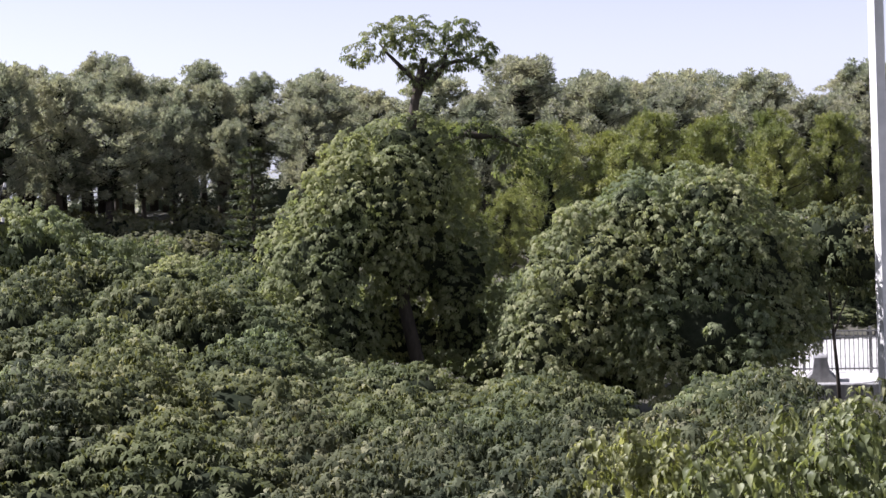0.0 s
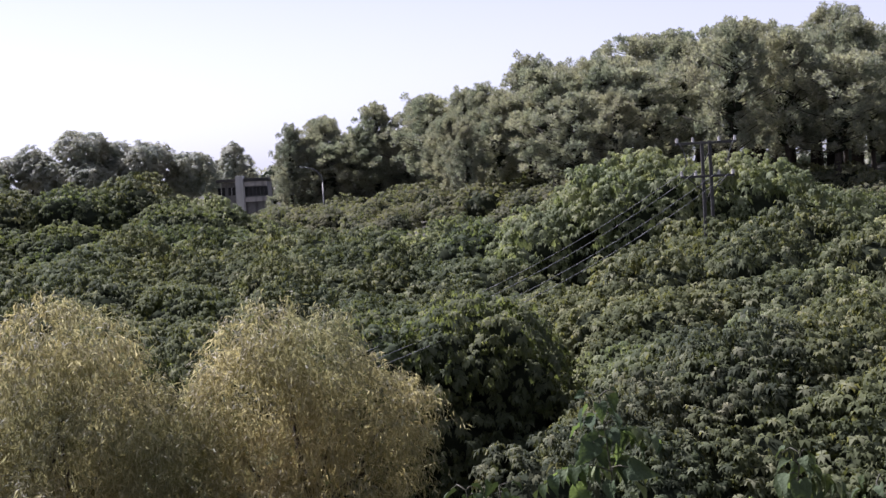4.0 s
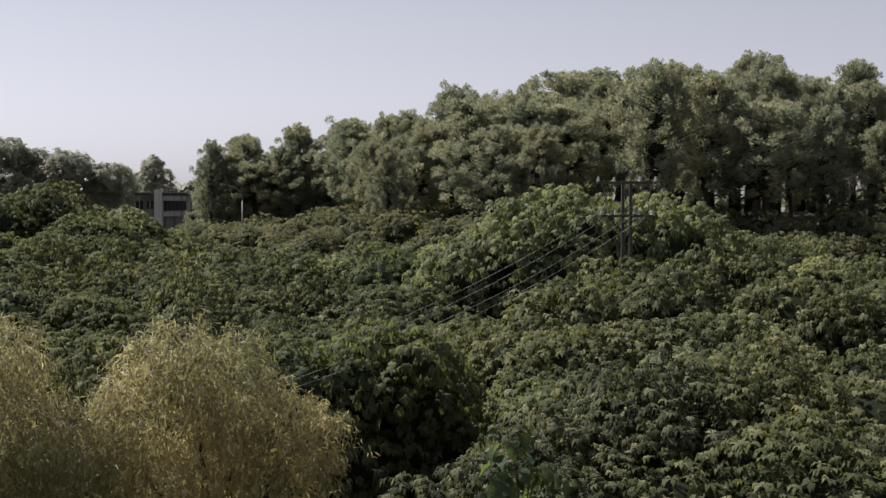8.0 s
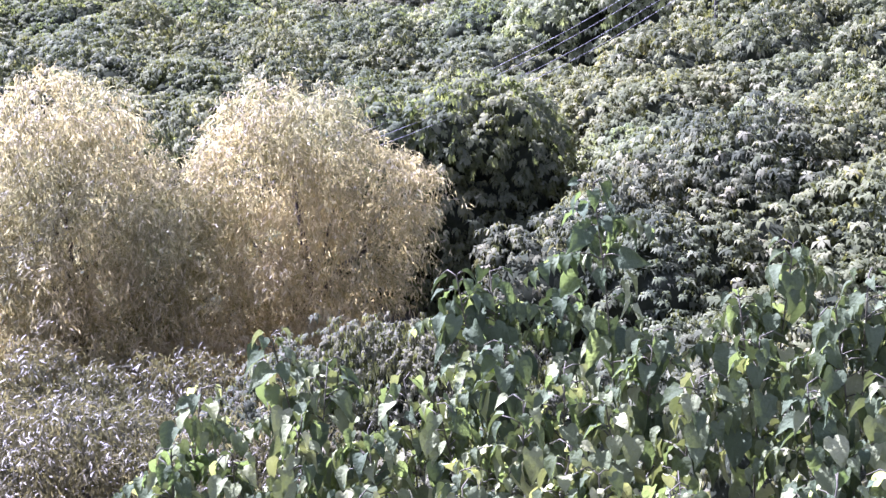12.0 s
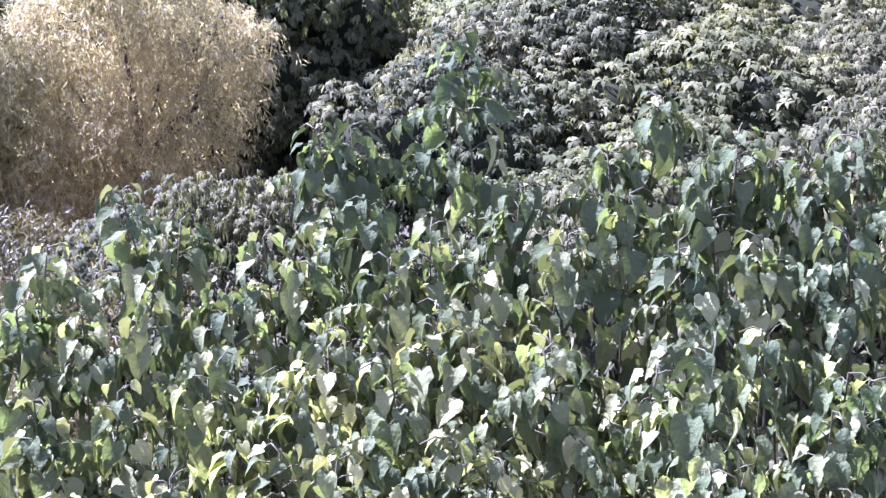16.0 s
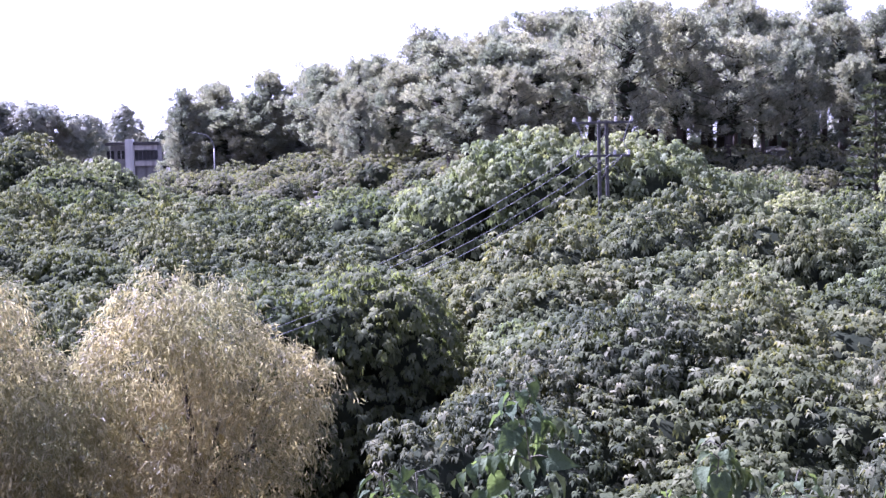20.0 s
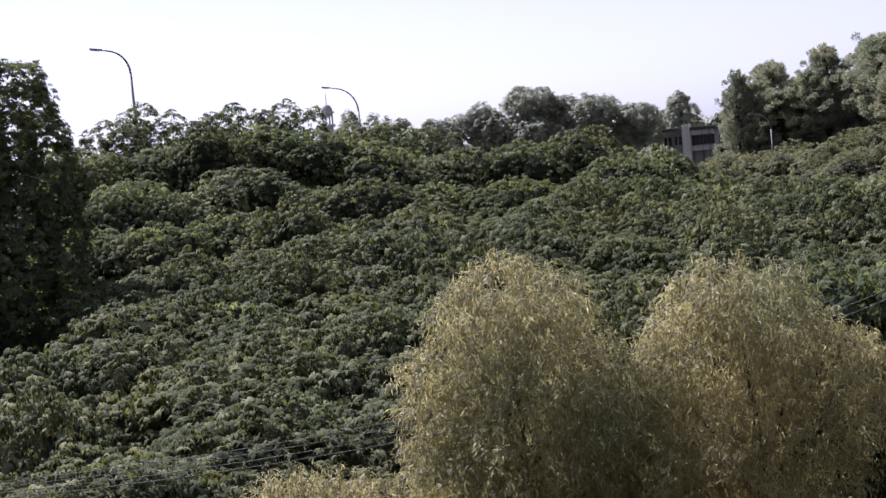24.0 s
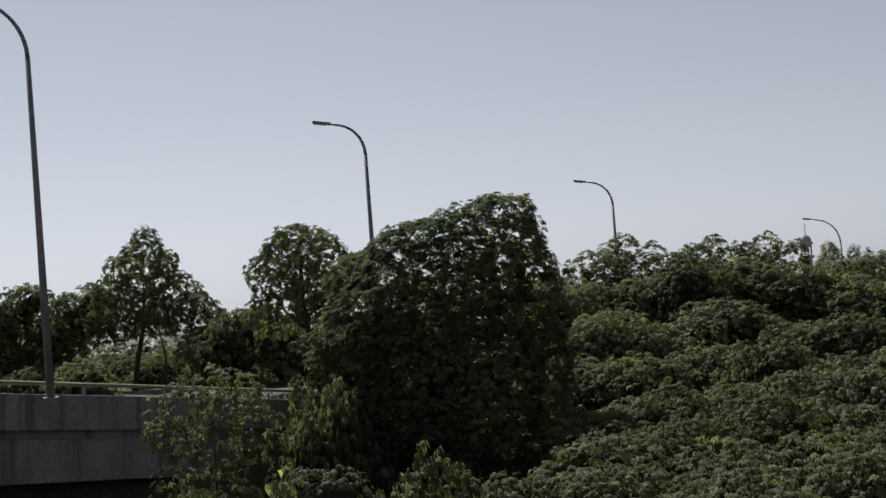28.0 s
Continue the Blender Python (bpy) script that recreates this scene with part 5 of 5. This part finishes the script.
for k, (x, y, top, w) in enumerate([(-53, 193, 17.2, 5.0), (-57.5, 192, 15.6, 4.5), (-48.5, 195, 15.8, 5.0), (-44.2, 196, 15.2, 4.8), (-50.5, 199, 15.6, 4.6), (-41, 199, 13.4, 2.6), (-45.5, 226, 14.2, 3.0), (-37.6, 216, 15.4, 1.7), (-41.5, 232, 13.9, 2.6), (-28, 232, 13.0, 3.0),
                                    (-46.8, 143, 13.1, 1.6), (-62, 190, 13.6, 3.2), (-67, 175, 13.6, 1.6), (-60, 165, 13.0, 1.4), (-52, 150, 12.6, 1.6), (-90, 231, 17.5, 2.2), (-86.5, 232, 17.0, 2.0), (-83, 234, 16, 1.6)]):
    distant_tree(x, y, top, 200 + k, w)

# far woods that close the view beyond the bridge and the pines
frng = np.random.default_rng(77)
pts, outs = [], []
lob = []
for k in range(90):
    az = radians(-75 + k * 1.75)
    d = frng.uniform(150, 210) if -20 > math.degrees(az) else frng.uniform(205, 260)
    if math.degrees(az) < -38:
        d = frng.uniform(90, 130)
    x, y = math.sin(az) * d, math.cos(az) * d
    g = ground_height(x, y)
    top = 10.5 + frng.uniform(-0.7, 0.9) if math.degrees(az) < -11 else 14.2 + frng.uniform(-1.5, 1)
    for q in range(3):
        lob.append(((x + frng.normal() * 2.5, y + frng.normal() * 2, g + (top - g) * frng.uniform(0.4, 0.62)), (frng.uniform(2.5, 4), 2.5, (top - g) * frng.uniform(0.34, 0.42))))
fp, fo = [], []
for c, r in lob:
    d = unit(frng.normal(size=(110, 3)))
    d = d[d[:, 2] > -0.4]
    fp.append(np.array(c) + d * np.array(r) * frng.uniform(0.8, 1.1, (len(d), 1)))
    fo.append(d)
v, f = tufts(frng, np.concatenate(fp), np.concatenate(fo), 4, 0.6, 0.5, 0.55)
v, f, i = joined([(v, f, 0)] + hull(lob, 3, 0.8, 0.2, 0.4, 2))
tagged(new("far_wood", mesh_of("far_wood", v, f, [HAZE_NEEDLE, INNER], i)), "hazy belt of far woods closing the view", "woods", kind="stuff")

# undergrowth at the foot of the pines
v_, o_ = [], []
lob = []
for k in range(150):
    x, y, _ = along(WOOD, k / 150)
    y -= frng.uniform(12, 34) if x > 0 else frng.uniform(2, 18)
    x += frng.normal() * 2
    g = ground_height(x, y)
    h = frng.uniform(1.3, 3.0)
    lob.append(((x, y, g + h * 0.5), (frng.uniform(1.5, 2.6), frng.uniform(1.5, 2.2), h * 0.6)))
for k in range(70):
    x, y = frng.uniform(-30, 6), frng.uniform(118, 162)
    h = frng.uniform(1.6, 3.0)
    lob.append(((x, y, ground_height(x, y) + h * 0.45), (frng.uniform(1.6, 2.8), frng.uniform(1.5, 2.2), h * 0.6)))
for c, r in lob:
    d = unit(frng.normal(size=(300, 3)))
    d = d[d[:, 2] > -0.3]
    v_.append(np.array(c) + d * np.array(r) * frng.uniform(0.8, 1.15, (len(d), 1)))
    o_.append(d)
v, f = tufts(frng, np.concatenate(v_), np.concatenate(o_), 6, 0.34, 0.4, 0.8)
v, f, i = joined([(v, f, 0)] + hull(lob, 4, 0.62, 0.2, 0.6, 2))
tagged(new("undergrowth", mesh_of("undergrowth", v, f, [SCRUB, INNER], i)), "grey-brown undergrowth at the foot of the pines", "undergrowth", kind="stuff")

# dark cypress before the pines
cy = thing("cypress_tree", 27.2, 97.5, ground_height(27.2, 97.5), "dark narrow conical conifer before the pines", "tree")
hc = 13.3 - ground_height(27.2, 97.5)
crng = np.random.default_rng(91)
b_, w_, u_ = [], [], []
for k in range(15):
    z = hc * (0.06 + 0.92 * k / 15)
    reach = 2.5 * (1 - z / hc) ** 0.8 + 0.15
    for q in range(11):
        a0 = q * 0.571 + k * 0.9 + crng.uniform(-0.2, 0.2)
        n = int(34 * reach / 2.5) + 10
        w = crng.uniform(0.15, 1.0, n)
        a = a0 + crng.normal(size=n) * 0.13
        r = reach * w * crng.uniform(0.9, 1.08)
        b_.append(np.stack([np.cos(a) * r, np.sin(a) * r, z + 0.25 * w * w * reach * 0.6 - 0.12 * reach + crng.normal(size=n) * 0.05], 1))
        w_.append(unit(np.stack([np.cos(a), np.sin(a), np.full(n, 0.25) + crng.normal(size=n) * 0.25], 1) + crng.normal(size=(n, 3)) * 0.3))
        u_.append(np.tile([0, 0, 1.0], (n, 1)) + crng.normal(size=(n, 3)) * 0.3)
v, f = flat_leaf_arrays(np.concatenate(b_), np.concatenate(w_), np.concatenate(u_), 0.4, 0.13)
part_mesh("foliage", mesh_of("foliage", v, f, [FIR]), cy)
tube_part("trunk", [(0, 0, -0.3), (0, 0, hc * 0.5), (0, 0, hc * 0.97)], [0.2, 0.12, 0.03], BARK, cy)
# ---- nearest plants: large heart-shaped leaves on upright shoots ----


def heart_leaf(name, seed, mat):
    """One cupped heart-shaped blade, 1 long, with a folded midrib and a wavy edge."""
    rng = np.random.default_rng(seed)
    rows = [(-0.1, 0.21), (0.06, 0.36), (0.26, 0.4), (0.5, 0.34), (0.72, 0.21), (0.88, 0.08)]
    verts, faces = [(0.0, 0.0, 0.0)], []
    cup, bend = rng.uniform(0.2, 0.65), rng.uniform(0.3, 0.8)
    for y, w in rows:
        drop = -bend * max(0, y) ** 2
        for s in (-1, -0.5, 0, 0.5, 1):
            yy = y if s else max(y, 0.02)
            verts.append((s * w, yy - 0.02 * (abs(s) == 1), drop + cup * w * abs(s) ** 1.5 + rng.normal() * 0.05 * abs(s)))
    verts.append((rng.normal() * 0.03, 1.0, -bend * 1.1))
    for r in range(5):
        for c in range(4):
            a = 1 + r * 5 + c
            faces += [(a, a + 1, a + 6), (a, a + 6, a + 5)]
    a = 1 + 25
    faces += [(a + c, a + c + 1, 31) for c in range(4)]
    return np.array(verts), np.array(faces)


HEARTS = [heart_leaf("leaf", s, BROAD) for s in (301, 302, 303, 304, 305)]
HEART_MESH = [mesh_of("leaf", v, f, [BROAD], smooth=np.ones(len(f), bool)) for v, f in HEARTS]
budget = [300]
leaf_rng = np.random.default_rng(61)


def leaf_matrix(at, way, size, r):
    way = Vector(way).normalized()
    side = way.cross(Vector((0, 0, 1)))
    side = side.normalized() if side.length > 0.05 else Vector((1, 0, 0))
    up = side.cross(way)
    m = Matrix((side, way, up)).transposed().to_4x4()
    return Matrix.Translation(at) @ m @ Matrix.Rotation(r, 4, "Y") @ Matrix.Diagonal((size, size, size, 1))


def sapling(x, y, tips, label, size=0.115, reach=1.2, single=True, gap=0.05, leaf=None):
    """A clump of upright shoots from one foot; long-stalked heart-shaped blades hang along each, small ones crowd its nodding tip."""
    g = ground_height(x, y)
    ob = thing("mulberry_sapling", x, y, g, label, "sapling", "nearest mulberry saplings")
    rest = []
    for k, tip in enumerate(tips):
        tip = Vector(tip) - Vector((x, y, g))
        foot = Vector((leaf_rng.normal() * 0.3, leaf_rng.normal() * 0.2, -0.15))
        knee = Vector((tip.x + leaf_rng.normal() * 0.22, tip.y + leaf_rng.normal() * 0.18, tip.z * 0.7))
        pts = [((1 - u) ** 2) * foot + 2 * u * (1 - u) * knee + u * u * tip for u in np.linspace(0, 1, 14)]
        nod = Vector((leaf_rng.normal(), leaf_rng.normal(), 0)).normalized() * 0.09
        pts += [tip + nod * 0.6 + Vector((0, 0, 0.015)), tip + nod * 1.1 + Vector((0, 0, -0.01))]
        tube_part("shoot", [p[:] for p in pts], np.linspace(0.008, 0.0025, 16), GREEN_STEM, ob, sides=6)
        total = (tip - foot).length
        back, i = -0.02, 0
        while back < reach:
            back += gap * (0.45 if i < 18 else 1.0) * leaf_rng.uniform(0.7, 1.3)
            u = 1 - max(0.0, back) / total
            if u < 0.1:
                break
            p = ((1 - u) ** 2) * foot + 2 * u * (1 - u) * knee + u * u * tip
            a = i * 2.4 + leaf_rng.uniform(-0.6, 0.6) + k
            out = Vector((math.cos(a), math.sin(a), 0))
            young = min(1.0, 0.55 + i * 0.025)
            stalk = leaf_rng.uniform(0.05, 0.12) * young
            at = p + out * stalk + Vector((0, 0, stalk * leaf_rng.uniform(0.1, 0.6)))
            fall = leaf_rng.uniform(0.1, 0.8) if i < 12 or leaf_rng.uniform() < 0.4 else leaf_rng.uniform(0.5, 1.5)
            way = out * leaf_rng.uniform(0.45, 0.9) + Vector((leaf_rng.normal() * 0.22, leaf_rng.normal() * 0.22, -fall))
            m = leaf_matrix(at, way, size * young * leaf_rng.uniform(0.7, 1.2), leaf_rng.normal() * 0.4)
            j = int(leaf_rng.integers(0, 5))
            if single and budget[0] > 0 and back < 0.6:
                budget[0] -= 1
                lf = new("leaf", HEART_MESH[j])
                lf.parent = ob
                lf.matrix_basis = m
            else:
                v, f = HEARTS[j]
                mm = np.array(m)
                rest.append((v @ mm[:3, :3].T + mm[:3, 3], f, 0))
            if leaf_rng.uniform() < 0.5:
                rest.append((*tube_arrays([p[:], (p * 0.5 + at * 0.5 + Vector((0, 0, 0.008)))[:], at[:]], [0.003, 0.0025, 0.002], 4), 1))
            i += 1
        for q in range(4):
            back = (0.24, 0.42, 0.6, 0.8)[q] * leaf_rng.uniform(0.8, 1.2)
            u = 1 - back / total
            p = ((1 - u) ** 2) * foot + 2 * u * (1 - u) * knee + u * u * tip
            a = q * 1.7 + k + leaf_rng.uniform(-0.5, 0.5)
            out, side = Vector((math.cos(a), math.sin(a), 0)), Vector((-math.sin(a), math.cos(a), 0))
            span, rise = leaf_rng.uniform(0.16, 0.24) + 0.14 * back, leaf_rng.uniform(0.12, 0.24)
            twig = [p + out * span * w + Vector((0, 0, rise * (w - 1.25 * w * w))) for w in np.linspace(0, 1, 7)]
            rest.append((*tube_arrays([w[:] for w in twig], np.linspace(0.004, 0.0018, 7), 5), 1))
            for n in range(13):
                w = 0.15 + 0.87 * n / 12
                at = p + out * span * w + Vector((0, 0, rise * (w - 1.25 * w * w)))
                s = 1 if n % 2 else -1
                way = side * s * leaf_rng.uniform(0.35, 0.8) + out * leaf_rng.uniform(0.2, 0.7) - Vector((0, 0, leaf_rng.uniform(0.35, 1.3)))
                m = np.array(leaf_matrix(at + side * s * 0.012, way, size * (1.0 - 0.55 * w) * leaf_rng.uniform(0.7, 1.1), s * leaf_rng.uniform(0.0, 0.5)))
                v, f = HEARTS[int(leaf_rng.integers(0, 5))]
                rest.append((v @ m[:3, :3].T + m[:3, 3], f, 0))
    if rest:
        v, f, i = joined(rest)
        tagged(part_mesh("foliage", mesh_of("foliage", v, f, [leaf or BROAD, GREEN_STEM], i, smooth=np.ones(len(f), bool)), ob), kind="stuff")
    return ob


def clump_tips(ax, ay, az, n, spread, drop, seed):
    r = np.random.default_rng(seed)
    return [(ax + r.normal() * spread, ay + r.normal() * spread * 0.7, az - abs(r.normal()) * drop) for _ in range(n)]


def seen_at(az, el, d):
    """The place at a bearing and height angle from the viewer, d metres off on the level."""
    return (math.sin(radians(az)) * d, math.cos(radians(az)) * d + 0.1, 9.94 + d * math.tan(radians(el)))


LBL = "leafy young paper mulberry with large sunlit heart-shaped leaves"
# each clump: the bearings, height angles and distances of its shoot tips
CLUMPS = [[(2.8, -8.0, 6.3), (1.6, -11.6, 6.4), (4.9, -13.2, 6.0)], [(9.8, -10.2, 6.2), (7.9, -11.9, 6.1), (8.7, -13.4, 5.8)], [(-1.0, -11.0, 6.4), (-2.2, -11.1, 6.3), (-0.4, -13.6, 6.0)],
          [(12.4, -11.2, 6.0), (11.3, -12.4, 5.9), (13.6, -12.2, 6.1)], [(16.4, -11.2, 6.0), (14.8, -12.3, 5.9), (18.2, -11.6, 6.0)], [(-9.0, -12.9, 6.4), (-7.0, -14.0, 6.3), (-8.0, -16.0, 5.9)],
          [(-11.6, -14.6, 6.2), (-12.8, -16.6, 6.0), (-10.6, -17.0, 5.9)], [(1.7, -14.5, 5.7), (0.2, -15.6, 5.6), (3.2, -15.8, 5.6)], [(-4.2, -14.7, 6.0), (-3.0, -15.6, 5.8), (-5.6, -16.4, 5.8)],
          [(6.6, -14.8, 5.7), (10.4, -15.0, 5.6), (13.2, -14.8, 5.6), (16.2, -14.6, 5.6)]]
for spots in CLUMPS:
    tips = [seen_at(*q) for q in spots]
    sapling(sum(q[0] for q in tips) / len(tips), sum(q[1] for q in tips) / len(tips) + 0.15, tips, LBL)
frng = np.random.default_rng(66)
for k, (az, el, d) in enumerate([(2.0, -17.2, 5.3), (5.9, -18.4, 5.2), (9.7, -19.5, 5.0), (13.6, -18.0, 5.2), (17.1, -19.4, 5.0), (-2.2, -18.0, 5.4), (-6.0, -18.8, 5.4), (-9.6, -19.6, 5.4), (0.0, -21.2, 4.9), (4.0, -22.0, 4.8), (8.2, -23.0, 4.7), (12.0, -22.0, 4.8), (16.0, -23.0, 4.7), (-4.0, -22.0, 5.0), (-8.0, -22.6, 5.0), (-12.5, -19.6, 5.4), (-12.0, -23.0, 5.0)]):
    tips = [seen_at(az, el, d)] + [seen_at(az + frng.normal() * 1.8, el - abs(frng.normal()) * 1.3 - 0.3, d + frng.normal() * 0.25) for _ in range(3)]
    sapling(tips[0][0], tips[0][1] + 0.2, tips, "leafy lower shoots of a young paper mulberry", single=False, gap=0.055, reach=0.9)
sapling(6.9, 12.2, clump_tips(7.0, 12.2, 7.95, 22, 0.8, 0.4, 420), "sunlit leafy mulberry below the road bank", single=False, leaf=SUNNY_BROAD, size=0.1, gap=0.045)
sapling(6.4, 9.6, clump_tips(6.5, 9.2, 8.4, 14, 0.5, 0.35, 421), "mulberry shoots near the viewer, leaf colour paled as if sunlit", single=False, leaf=SUNNY_BROAD, size=0.1, gap=0.04)
sapling(8.2, 11.0, clump_tips(8.3, 11.0, 8.2, 16, 0.55, 0.35, 422), "mulberry shoots on the bank, leaf colour paled as if sunlit", single=False, leaf=SUNNY_BROAD, size=0.1, gap=0.04)
SHOOTS = [(-7.04, 7.17, 9.31, 5), (-6.65, 7.52, 9.31, 6), (-7.14, 6.35, 9.12, 5), (-7.38, 6.07, 9.09, 5), (-6.59, 7.05, 9.02, 7), (-6.98, 6.67, 9.02, 6), (-7.06, 8.49, 8.68, 7)]
for k, (x, y, z, n) in enumerate(SHOOTS):
    sapling(x, y + 0.2, [(x, y, z)] + clump_tips(x, y, z - 0.12, n, 0.28, 0.3, 430 + k), "green mulberry shoots standing before the bridge", single=False, size=0.088, gap=0.05, reach=1.2)
sapling(-1.9, 7.3, clump_tips(-2.0, 7.2, 7.5, 12, 0.6, 0.35, 425), "low leafy mulberry shoots under the willows", single=False, size=0.12, gap=0.06)
